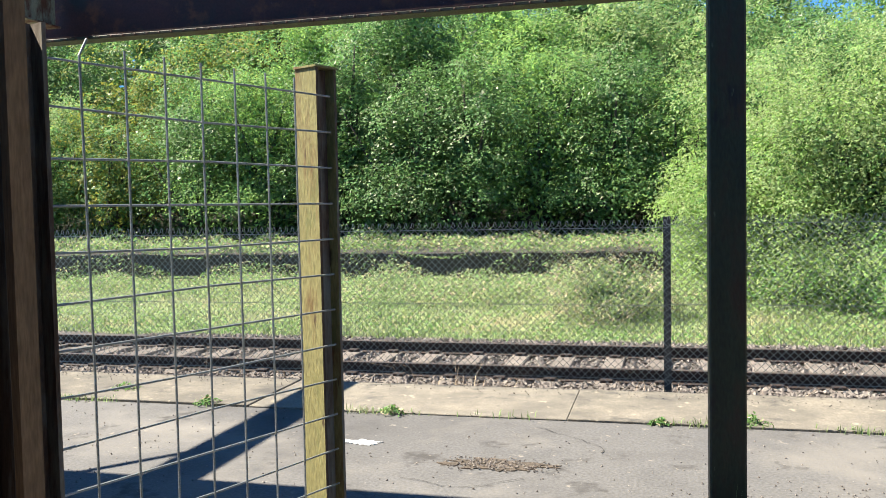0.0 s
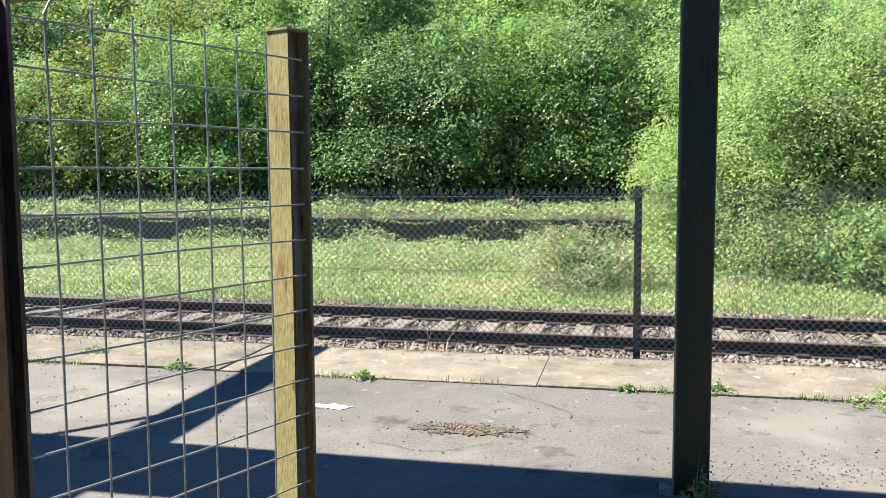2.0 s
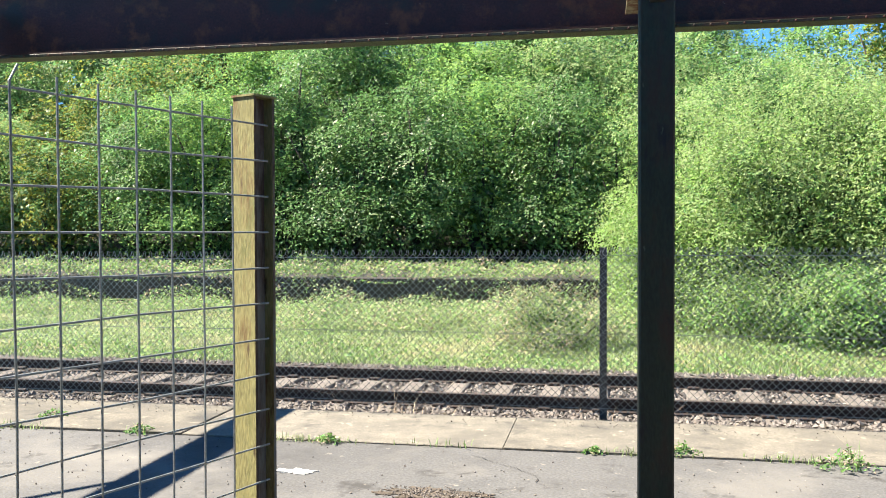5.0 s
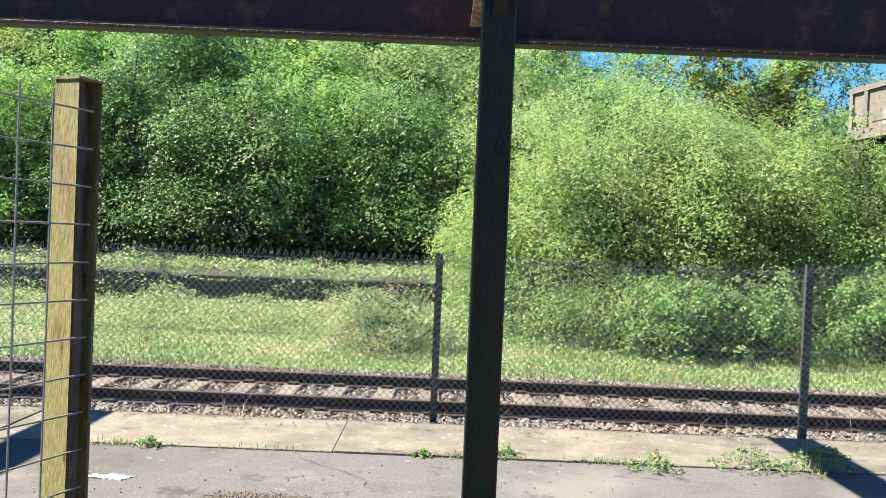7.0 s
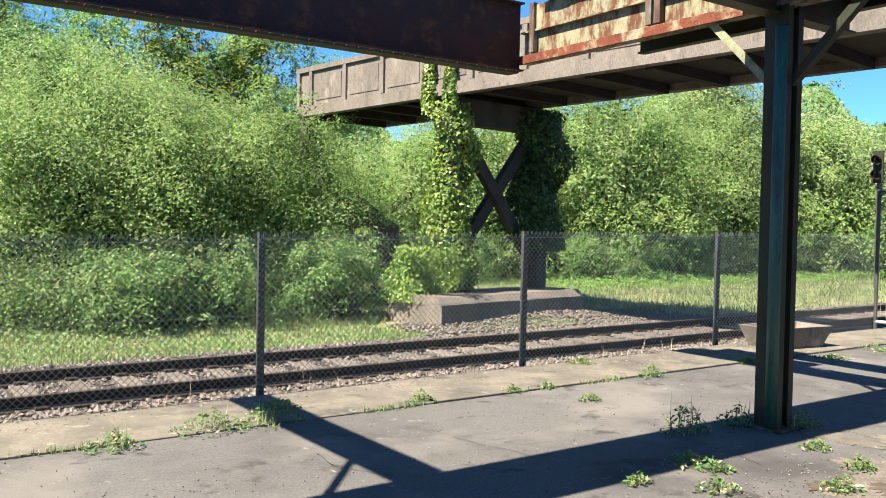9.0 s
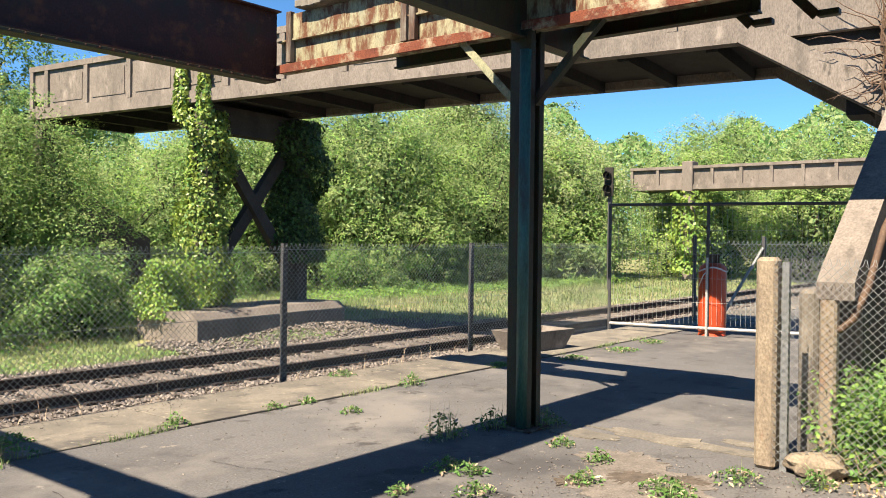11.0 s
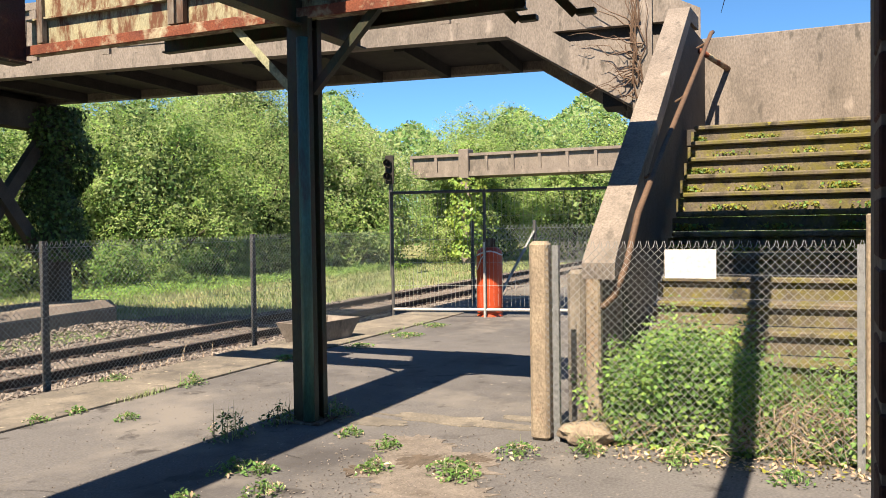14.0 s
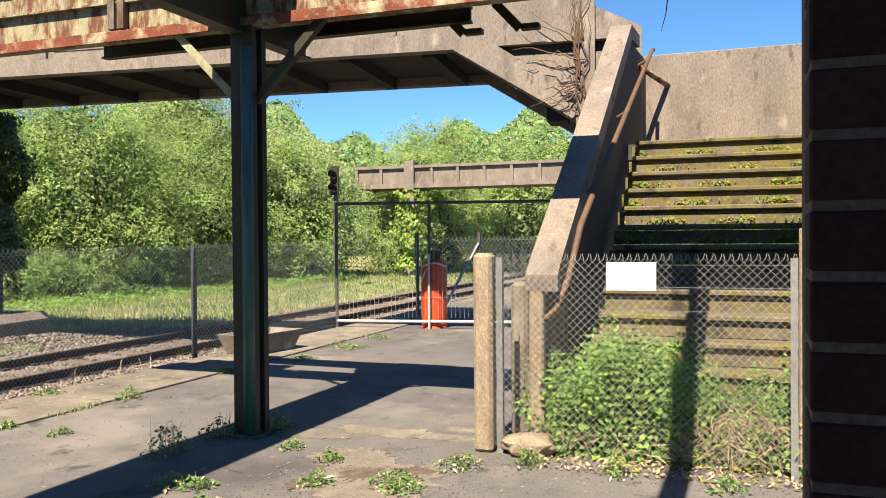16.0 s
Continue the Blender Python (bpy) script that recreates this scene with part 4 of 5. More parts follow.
bm_box(bm, (6.02, -0.35, 0), (6.1, -0.225, 1.62), 0.01)
solid("concrete_post", bm, LICHEN, "pale concrete post beside the brick building", "post")
bm = bmesh.new()
bm_box(bm, (5.935, 0.665, 1.205), (5.943, 1.0, 1.40), 0.002)
solid("notice", bm, SIGNWHITE, "blank white notice board wired to the fence", "sign")
bm = bmesh.new()
bmesh.ops.create_icosphere(bm, subdivisions=3, radius=1.0)
for v in bm.verts:
    v.co *= 1 + 0.25 * noise.noise(v.co * 1.7) + 0.08 * noise.noise(v.co * 5)
    v.co = Vector((v.co.x * 0.14, v.co.y * 0.2, max(v.co.z, -0.6) * 0.10)) + Vector((6.05, 1.58, 0.07))
solid("rock", bm, LICHEN, "pale broken concrete lump at the fence foot", "rock")

# ---- tubular gate across the platform end ----
egate = thing("tubular_gate", "galvanised tubular gate with upright wires across the platform", "gate")
G0, G1, G2 = Vector((13.35, 6.95, 0)), Vector((13.68, 5.33, 0)), Vector((14.25, 2.6, 0))
for p, h in ((G0, 2.2), (G1, 2.22), (G2, 2.2)):
    bm = bmesh.new()
    bm_tube(bm, [tuple(p), tuple(p + Vector((0, 0, h)))], 0.028, 8)
    part("upright", bm, FENCEPOST, egate)
for a, b in ((G0, G1), (G1, G2)):
    for z, m in ((2.18, FENCEPOST), (0.13, GALVW)):
        bm = bmesh.new()
        bm_tube(bm, [tuple(a + Vector((0, 0, z))), tuple(b + Vector((0, 0, z)))], 0.026, 8)
        part("rail", bm, m, egate)
    bm = bmesh.new()
    n = int((b - a).length / 0.075)
    for i in range(1, n):
        p = a.lerp(b, i / n)
        bm_tube(bm, [(p.x, p.y, 0.19), (p.x, p.y, 2.16)], 0.0022, 4, False)
    for z in (0.55, 0.95, 1.35, 1.75):
        bm_tube(bm, [(a.x, a.y, z), (b.x, b.y, z)], 0.003, 4, False)
    tagged(part("wire_infill", bm, MESHWIRE, egate), kind="stuff")
for z0, z1, p in ((0.0, 1.28, G0 + Vector((0.02, 0, 0))), (0.0, 1.3, G1 + Vector((-0.03, 0, 0)))):
    bm = bmesh.new()
    bm_tube(bm, [(p.x, p.y, z0), (p.x, p.y, z1)], 0.022, 8)
    part("sleeve", bm, GALVW, egate)
# fence and strut beyond the gate
bfence = thing("back_fence", "chain-link fence beyond the gate on dark posts", "fence")
chain_link(bfence, (16.0, 6.5), (24.0, 1.2), 0.0, 1.55, 0.11, 0.003)
for p in ((16.0, 6.5), (17.3, 5.6), (19.0, 4.5), (21.5, 2.85)):
    bm = bmesh.new()
    bm_box(bm, (p[0] - 0.03, p[1] - 0.03, -0.2), (p[0] + 0.03, p[1] + 0.03, 1.68), 0.004)
    part("post", bm, FENCEPOST, bfence)
bm = bmesh.new()
bm_tube(bm, [(17.25, 5.6, 1.45), (16.6, 6.1, 0.2)], 0.03, 8)
part("strut", bm, GALV, bfence)

# ---- gas cylinder ----
cyl = thing("gas_cylinder", "tall orange gas cylinder tied to the gate with rope", "gas cylinder")
cyl.location = (13.93, 5.34, 0)
cyl.scale = (1.14, 1.14, 1.0)
bm = bmesh.new()
prof = [(0.195, 0.05), (0.2, 0.07), (0.2, 1.08), (0.188, 1.14), (0.14, 1.19), (0.08, 1.215), (0.0, 1.22)]
rings = []
for r, z in prof:
    rings.append([bm.verts.new((max(r, 0.001) * math.cos(k * math.pi / 12), max(r, 0.001) * math.sin(k * math.pi / 12), z)) for k in range(24)])
for a, b in zip(rings, rings[1:]):
    for k in range(24):
        bm.faces.new((a[k], a[(k + 1) % 24], b[(k + 1) % 24], b[k]))
bm.faces.new(rings[0][::-1])
part("body", bm, ORANGE, cyl, "", True)
bm = bmesh.new()
bm_tube(bm, [(0, 0, 0.0), (0, 0, 0.06)], [0.2, 0.185], 24)
part("foot_ring", bm, ORANGE, cyl)
bm = bmesh.new()
for k in range(9):
    a = k * 2 * math.pi / 12
    vs = [bm.verts.new((r * math.cos(a + da), r * math.sin(a + da), z)) for r, z, da in ((0.1, 1.19, 0), (0.1, 1.19, 0.5), (0.1, 1.36, 0.5), (0.1, 1.36, 0))]
    bm.faces.new(vs)
ext = bmesh.ops.solidify(bm, geom=bm.faces[:], thickness=0.006)
part("valve_shroud", bm, RUSTPOST, cyl, "rusty steel valve shroud")
bm = bmesh.new()
bm_tube(bm, [(0, 0, 1.2), (0, 0, 1.32)], 0.03, 10)
part("valve", bm, RUSTPOST, cyl)
bm = bmesh.new()
bm_tube(bm, [(0.195 * math.cos(k * 0.4), 0.195 * math.sin(k * 0.4), 1.10 + 0.04 * math.sin(k * 0.9)) for k in range(17)], 0.014, 6)
bm_tube(bm, [(-0.19, -0.02, 1.12), (-0.24, 0.05, 1.0), (-0.22, 0.12, 0.82)], 0.008, 5)
part("rope", bm, SIGNWHITE, cyl, "pale rope")

# ---- concrete trough on the platform edge ----
bm = bmesh.new()
prof_o = [(-0.52, -0.27), (0.52, -0.27), (0.52, 0.27), (-0.52, 0.27)]


def ring(bm, sx, sy, z):
    return [bm.verts.new((x * sx, y * sy, z)) for x, y in prof_o]


r0, r1, r2, r3 = ring(bm, 0.78, 0.82, 0), ring(bm, 1.06, 1.1, 0.3), ring(bm, 0.97, 0.94, 0.3), ring(bm, 0.72, 0.68, 0.05)
for a, b in ((r0, r1), (r1, r2), (r2, r3)):
    for k in range(4):
        bm.faces.new((a[k], a[(k + 1) % 4], b[(k + 1) % 4], b[k]))
bm.faces.new(r0[::-1])
bm.faces.new(r3)
tr = solid("concrete_trough", bm, CONCRETE, "empty pale concrete planter trough near the platform edge", "trough")
tr.matrix_world = pose(10.15, 6.45, 0.0, 0, 0, -8)

# ---- marks on the platform ----


def blot(bm, cx, cy, rx, ry, z, rng_, n=22, rough=0.3):
    """A flat patch with an uneven outline and a little thickness."""
    top = []
    for k in range(n):
        a = 2 * math.pi * k / n
        r = 1 + rough * (rng_.random() - 0.5) * 2
        top.append(bm.verts.new((cx + rx * r * math.cos(a), cy + ry * r * math.sin(a), z)))
    bot = [bm.verts.new((v.co.x * 1.0, v.co.y, 0.0005)) for v in top]
    bm.faces.new(top)
    for k in range(n):
        bm.faces.new((bot[k], bot[(k + 1) % n], top[(k + 1) % n], top[k]))


r2_ = random.Random(11)
bm = bmesh.new()
blot(bm, -2.04, 5.14, 0.12, 0.06, 0.006, r2_, 34, 0.5)
solid("paper_scrap", bm, SIGNWHITE, "flattened white scrap on the asphalt", "litter")
bm = bmesh.new()
blot(bm, -1.07, 4.83, 0.25, 0.11, 0.0065, r2_, 44, 0.28)
blot(bm, -0.80, 4.86, 0.09, 0.035, 0.0055, r2_, 26, 0.4)
blot(bm, -1.34, 4.80, 0.07, 0.03, 0.0055, r2_, 26, 0.4)
hole = solid("broken_asphalt", bm, DIRT, "crumbled patch of broken asphalt with dirt and rubble", "broken patch", kind="stuff")
pts = np.stack([RNG.normal(-1.07, 0.15, 420), RNG.normal(4.83, 0.065, 420), 0.004 + 0.012 * RNG.random(420)], 1)
tagged(new("rubble", stone_mesh("rubble", pts, RNG, 0.0075)), "small rubble in the broken asphalt", "rubble", kind="stuff")
bm = bmesh.new()
for (cx, cy, rx, ry) in ((6.35, 2.75, 0.16, 0.62), (6.1, 3.4, 0.12, 0.3), (6.62, 2.15, 0.1, 0.25)):
    blot(bm, cx, cy, rx, ry, 0.007, r2_, 26, 0.3)
solid("screed_strip", bm, SLAB, "pale worn concrete joint strip across the platform", "joint", kind="stuff")
bm = bmesh.new()
for (cx, cy, rx, ry) in ((5.05, 2.35, 0.5, 0.42), (4.5, 2.1, 0.4, 0.36), (5.55, 2.75, 0.25, 0.3)):
    blot(bm, cx, cy, rx, ry, 0.004 + 0.0006 * cx, r2_, 60, 0.22)
solid("sandy_patch", bm, SANDY, "pinkish brown sandy grit over worn asphalt", "grit patch", kind="stuff")
bm = bmesh.new()
for (cx, cy, rx, ry) in ((5.2, 2.5, 0.16, 0.13), (4.85, 2.75, 0.12, 0.1), (5.35, 2.2, 0.1, 0.12)):
    blot(bm, cx, cy, rx, ry, 0.0095, r2_, 50, 0.4)
solid("moss_patch", bm, DIRT, "dark mossy dirt on the asphalt", "dirt patch", kind="stuff")
n = 1500
gp_ = np.concatenate([np.stack([RNG.normal(4.6, 0.7, n), RNG.normal(2.3, 0.5, n), np.full(n, 0.006)], 1),
                      np.stack([RNG.uniform(-6, 9, 900), RNG.uniform(3.5, 5.9, 900), np.full(900, 0.004)], 1),
                      np.stack([RNG.normal(0.9, 0.4, 260), RNG.normal(4.5, 0.15, 260), np.full(260, 0.005)], 1),
                      np.stack([RNG.uniform(-8, 12, 1800), 6.92 - 0.35 * RNG.random(1800) ** 2.2, np.full(1800, 0.03)], 1),
                      np.stack([RNG.uniform(5.5, 5.95, 500), RNG.uniform(-0.3, 1.9, 500), np.full(500, 0.006)], 1)])
tagged(new("grit", stone_mesh("grit", gp_, RNG, 0.0065)), "loose grit scattered on the asphalt", "grit", kind="stuff")
# cracks as thin dark strips
bm = bmesh.new()
for _ in range(6):
    x, y = r2_.uniform(-3.5, 8), r2_.uniform(3.2, 5.8)
    a = r2_.choice((0.0, 1.57)) + r2_.uniform(-0.5, 0.5)
    prev = None
    for k in range(12):
        w = 0.001 + 0.0018 * r2_.random()
        q = (bm.verts.new((x - w * math.sin(a), y + w * math.cos(a), 0.0065)), bm.verts.new((x + w * math.sin(a), y - w * math.cos(a), 0.0065)))
        if prev:
            bm.faces.new((prev[0], prev[1], q[1], q[0]))
        prev = q
        x, y, a = x + 0.07 * math.cos(a), y + 0.07 * math.sin(a), a + r2_.uniform(-0.5, 0.5)
solid("asphalt_cracks", bm, SHADOWCONC, "fine cracks in the asphalt", "cracks", kind="stuff")

# ---- weeds in the joints ----


def blades(name, base, height, lean, width, mats, rng, tri=True):
    """Grass blades, each a bent strip of two triangles and a tip."""
    n = len(base)
    a = rng.random(n) * 6.283
    d = np.stack([np.cos(a), np.sin(a), np.zeros(n)], 1)
    s = np.stack([-np.sin(a), np.cos(a), np.zeros(n)], 1)
    h = height[:, None]
    w = width[:, None]
    l = (lean * rng.random(n))[:, None]
    up = np.array([0, 0, 1.0])
    v = np.empty((n, 5, 3))
    v[:, 0], v[:, 1] = base - s * w, base + s * w
    m = base + up * h * 0.55 + d * l * h * 0.3
    v[:, 2], v[:, 3] = m + s * w * 0.7, m - s * w * 0.7
    v[:, 4] = base + up * h * (1 - 0.3 * l) + d * l * h
    f = np.arange(n * 5).reshape(n, 5)
    faces = np.concatenate([f[:, [0, 1, 2]], f[:, [0, 2, 3]], f[:, [3, 2, 4]]], 1).reshape(-1, 3)
    me = bpy.data.meshes.new(name)
    me.vertices.add(n * 5)
    me.vertices.foreach_set("co", v.ravel())
    me.loops.add(len(faces) * 3)
    me.loops.foreach_set("vertex_index", faces.ravel())
    me.polygons.add(len(faces))
    me.polygons.foreach_set("loop_start", np.arange(0, len(faces) * 3, 3))
    me.materials.append(mats)
    me.update()
    me.validate()
    return me


def weed(x, y, r, h, mats, rng, n=None):
    """A low weed: a rosette of leaves over short stems."""
    root = thing("weed", WEED_LABEL[0 if h > 0.16 else 1], "weed", "weeds on the platform")
    root.location = (x, y, 0.0)
    n = n or int(150 * r / 0.1)
    arm_ = rng.integers(0, 7, n) * 0.9 + rng.normal(size=n) * 0.16
    q_ = r * 1.3 * rng.random(n) ** 0.8
    p = np.stack([q_ * np.cos(arm_) * 1.3, q_ * np.sin(arm_), np.zeros(n)], 1) + 0.12 * r * rng.normal(size=(n, 3)) * np.array([1, 1, 0])
    rr = np.hypot(p[:, 0], p[:, 1])
    p[:, 2] = 0.012 + h * np.clip(1 - rr / (1.6 * r), 0.05, 1) * rng.random(n) ** 0.7
    d = np.tile(np.array([0, 0, 1.0]), (n, 1))
    ob = new("foliage", leaf_cloud("foliage", p, d, 0.010 + 0.016 * rng.random(n), mats, rng, 0.42, [3, 2, 1.2]))
    ob.parent = root
    tagged(ob, kind="stuff")
    k = max(12, n // 8)
    b = rng.normal(size=(k, 3)) * np.array([r * 0.4, r * 0.4, 0])
    ob = new("grass_tuft", blades("grass_tuft", b, h * (0.5 + 0.9 * rng.random(k)), 0.9, np.full(k, 0.003), GRASS, rng))
    ob.parent = root
    tagged(ob, kind="stuff")
    return root


WEED_LABEL = ("leafy green weed clump growing in the asphalt", "small green weed growing in a platform joint")
WEEDS = [(-2.06, 5.92, .12, .07), (.47, 6.02, .13, .1), (1.5, 5.84, .2, .16), (2.22, 6.0, .3, .17), (2.68, 6.0, .28, .2), (2.95, 6.4, .16, .1), (4.1, 6.03, .14, .12), (5.08, 5.98, .12, .07),
         (5.47, 5.95, .1, .07), (6.86, 5.86, .18, .15), (5.43, 5.33, .11, .08), (5.25, 4.13, .22, .26), (5.8, 4.05, .2, .2), (6.15, 3.75, .2, .16), (5.64, 3.3, .12, .08), (3.94, 3.43, .1, .07), (4.24, 3.08, .16, .08),
         (4.89, 2.68, .14, .1), (4.58, 3.34, .12, .07), (6.75, 6.8, .2, .1), (5.38, 2.85, .13, .12), (4.57, 3.55, .2, .08), (4.93, 2.1, .16, .1), (5.05, 2.2, .22, .1), (-3.6, 5.95, .12, .08), (-4.6, 6.3, .16, .08),
         (8.6, 5.95, .2, .06), (9.8, 5.6, .25, .05), (11.0, 5.5, .3, .05), (12.2, 5.6, .25, .06), (0.22, 3.86, .14, .24), (-0.13, 5.94, .08, .05), (5.6, 1.95, .2, .1), (5.75, 1.5, .16, .16), (5.7, 0.9, .14, .14), (5.6, 0.2, .16, .08)]
for x, y, r, h in WEEDS:
    weed(x, y, r * 0.62, h * 0.95, [LEAF_WEED, LEAF_MID, DRY] if h < 0.2 else [LEAF_WEED, LEAF_DARK, DRY], RNG)
k = 5200
base = np.stack([RNG.uniform(-9, 13, k), 5.93 + 0.025 * RNG.normal(size=k), np.zeros(k)], 1)
keep = (np.sin(base[:, 0] * 2.3) + np.sin(base[:, 0] * 5.1 + 1) + 0.6 * RNG.normal(size=k)) > 0.9
tagged(new("joint_grass", blades("joint_grass", base[keep], 0.03 + 0.05 * RNG.random(keep.sum()), 1.0, np.full(keep.sum(), 0.004), GRASS, RNG)), "short grass in the joint behind the edge slabs", "grass", kind="stuff")
k = 500
base = np.stack([RNG.uniform(-6, 12, k), RNG.uniform(7.05, 8.6, k), np.full(k, -0.38)], 1)
base[:120, 0] = RNG.normal(-1.9, 0.12, 120)
base[:120, 1] = RNG.normal(7.6, 0.2, 120)
tagged(new("dry_stalks", blades("dry_stalks", base, 0.12 + 0.35 * RNG.random(k) ** 2, 1.2, np.full(k, 0.004), DRY, RNG)), "dry grass stalks in the ballast", "grass", kind="stuff")

# ---- nettles and dead stems in front of the stairs ----
nettles = thing("nettle_patch", "dense green nettles and brambles in front of the stairs", "nettles")
leaf_c, leaf_d, leaf_s = [], [], []
for _ in range(820):  # upright stems with leaf pairs, tallest beside the newel
    px_, py_ = RNG.uniform(6.1, 6.9), RNG.uniform(-0.32, 1.52)
    hgt = 0.34 + 0.46 / (1 + math.exp(-(py_ - 0.42) * 11)) - 0.22 * max(0.0, (py_ - 1.2) / 0.3) + (0.28 if py_ < -0.08 else 0.0)
    hgt *= 0.62 + 0.5 * RNG.random() + (0.25 if RNG.random() > 0.93 else 0.0)
    if py_ < 0.35 and RNG.random() < 0.45:
        continue
    lean = RNG.normal(size=2) * 0.16
    for node in range(int(hgt / 0.055)):
        f = (node + 0.6) * 0.055 / hgt
        for sd in range(5):
            a = node * 1.57 + sd * 1.257 + 0.4 * RNG.normal()
            L = (0.030 + 0.035 * RNG.random()) * (1.15 - 0.6 * f)
            leaf_c.append((px_ + lean[0] * f + L * 1.3 * math.cos(a), py_ + lean[1] * f + L * 1.3 * math.sin(a), max(0.02, hgt * f - 0.3 * L)))
            leaf_d.append((0.5 * math.cos(a) - 0.2, 0.5 * math.sin(a), 0.85))
            leaf_s.append(L * 0.62)
ob = new("foliage", leaf_cloud("foliage", np.array(leaf_c), np.array(leaf_d), np.array(leaf_s), [LEAF_WEED, LEAF_MID, LEAF_BRIGHT], RNG, 0.55, [1, 2, 2], jitter=0.3))
ob.parent = nettles
k = 900
b = np.stack([RNG.uniform(6.08, 6.8, k), RNG.uniform(-0.35, 1.6, k), np.zeros(k)], 1)
ob = new("stem_tuft", blades("stem_tuft", b, 0.25 + 0.5 * RNG.random(k), 0.6, np.full(k, 0.004), LEAF_WEED, RNG))
ob.parent = nettles
bm = bmesh.new()
rr_ = random.Random(3)
for _ in range(900):
    x, y = rr_.uniform(6.0, 6.5), rr_.choice((rr_.uniform(-0.34, 0.45), rr_.uniform(-0.34, 1.5)))
    z = rr_.uniform(0.02, 0.32 if y < 0.5 else 0.2)
    a, L = rr_.uniform(0, 6.28), rr_.uniform(0.1, 0.3)
    bm_tube(bm, [(x, y, z), (x + L * 0.2 * math.cos(a), y + L * 0.5 * math.sin(a), z + rr_.uniform(-0.02, 0.12)), (x + L * 0.3 * math.cos(a), y + L * math.sin(a), max(0.01, z + rr_.uniform(-0.1, 0.06)))], 0.0035, 3, False)
solid("dead_brambles", bm, DRY, "tangle of dry brown bramble stems behind the fence", "brambles", kind="stuff")
n = 700
cen = np.stack([RNG.uniform(5.7, 6.2, n), RNG.uniform(-0.35, 1.5, n), 0.01 + 0.02 * RNG.random(n)], 1)
tagged(new("leaf_litter", leaf_cloud("leaf_litter", cen, np.tile([0, 0, 1.0], (n, 1)), 0.012 + 0.015 * RNG.random(n), [DRY, LEAF_YELLOW], RNG, 0.5, [3, 1])), "dry brown leaf litter at the fence foot", "leaves", kind="stuff")
# moss and small plants on the steps
n = 7000
kst = RNG.integers(7, 14, n)
side = RNG.random(n)
yy = np.where(side < 0.45, -0.45 + 0.35 * RNG.random(n) ** 1.5, np.where(side < 0.65, 1.28 - 0.2 * RNG.random(n) ** 2, RNG.uniform(-0.45, 1.25, n)))
cen = np.stack([6.2 + kst * 0.26 - 0.02 + 0.05 * RNG.random(n), yy, 0.187 * kst + 0.02 + 0.05 * RNG.random(n)], 1)
cl = (np.sin(yy * 9 + kst * 2.1) + 0.5 * RNG.normal(size=n)) > 0.3
tagged(new("step_plants", leaf_cloud("step_plants", cen[cl], np.tile([-0.8, 0, 0.5], (cl.sum(), 1)), 0.010 + 0.014 * RNG.random(cl.sum()), [LEAF_YELLOW, LEAF_WEED], RNG, 0.6, [2, 1])), "moss and small ferns on the step edges", "moss", kind="stuff")

# ---- ivy ----


def ivy_on(name, label, centre, rx, ry, z0, z1, n, mats, weights=None, size=0.07):
    th = RNG.random(n) * 6.283
    zz = z0 + (z1 - z0) * RNG.random(n)
    wob = 1 + 0.35 * np.sin(zz * 2.7 + th) + 0.25 * np.sin(zz * 5.3 + 2 * th) + 0.15 * RNG.normal(size=n)
    c = np.stack([centre.x + rx * wob * np.cos(th), centre.y + ry * wob * np.sin(th), zz], 1)
    d = np.stack([np.cos(th), np.sin(th), np.full(n, 0.25)], 1)
    root = thing(name, label, "ivy")
    ob = new("foliage", leaf_cloud("foliage", c, d, size * (0.6 + 0.8 * RNG.random(n)), mats, RNG, 0.75, weights))
    ob.parent = root
    return root


c1, c2 = bpt(PS + 0.21, 0.28, 0), bpt(PS + 0.21, 2.9, 0)
ivy_on("ivy", "yellow-green ivy that climbs a bridge column", c1, 0.36, 0.38, 0.2, 4.0, 12000, [IVY, LEAF_MID, LEAF_DARK], [5, 1, 0.7], 0.036)
ivy_on("ivy", "yellow-green ivy strand on the bridge girder", bpt(PS - 0.1, -0.02, 0), 0.09, 0.13, 3.8, 5.2, 900, [IVY, LEAF_MID], [4, 1], 0.04)
ivy_on("ivy", "yellow-green ivy strand on the bridge girder", bpt(PS + 0.55, -0.02, 0), 0.10, 0.15, 3.8, 5.0, 900, [IVY, LEAF_MID], [4, 1], 0.04)
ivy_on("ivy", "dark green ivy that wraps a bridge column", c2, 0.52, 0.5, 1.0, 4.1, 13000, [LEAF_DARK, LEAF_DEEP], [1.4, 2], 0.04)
ivy_on("ivy", "bushy ivy on the pier base", bpt(PS + 0.3, -0.45, 0), 0.55, 0.6, 0.0, 1.1, 6500, [IVY, LEAF_BRIGHT, LEAF_MID], [2, 2, 1], 0.034)
ivy_on("ivy", "ivy on a distant bridge pier", Vector((40.2, 16.7, 0)), 0.6, 0.7, 0, 4.0, 2200, [LEAF_BRIGHT, IVY], None, 0.09)

# gravel heaped against the pier base
n = 3800
gx_ = RNG.uniform(8.3, 15.5, n)
gy_ = 11.9 + 1.7 * RNG.random(n)
gz_ = -0.40 + 0.12 * np.clip((gy_ - 12.2) / 1.0, 0, 1) * np.exp(-((gx_ - 11.8) / 1.9) ** 2) + 0.05 * RNG.random(n)
tagged(new("gravel_heap", stone_mesh("gravel_heap", np.stack([gx_, gy_, gz_], 1), RNG, 0.036)), "gravel heaped in front of the pier base", "gravel", kind="stuff")

# ---- meadow, brambles and the old far platform ----
bm = bmesh.new()
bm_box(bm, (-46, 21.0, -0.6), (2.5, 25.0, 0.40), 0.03)
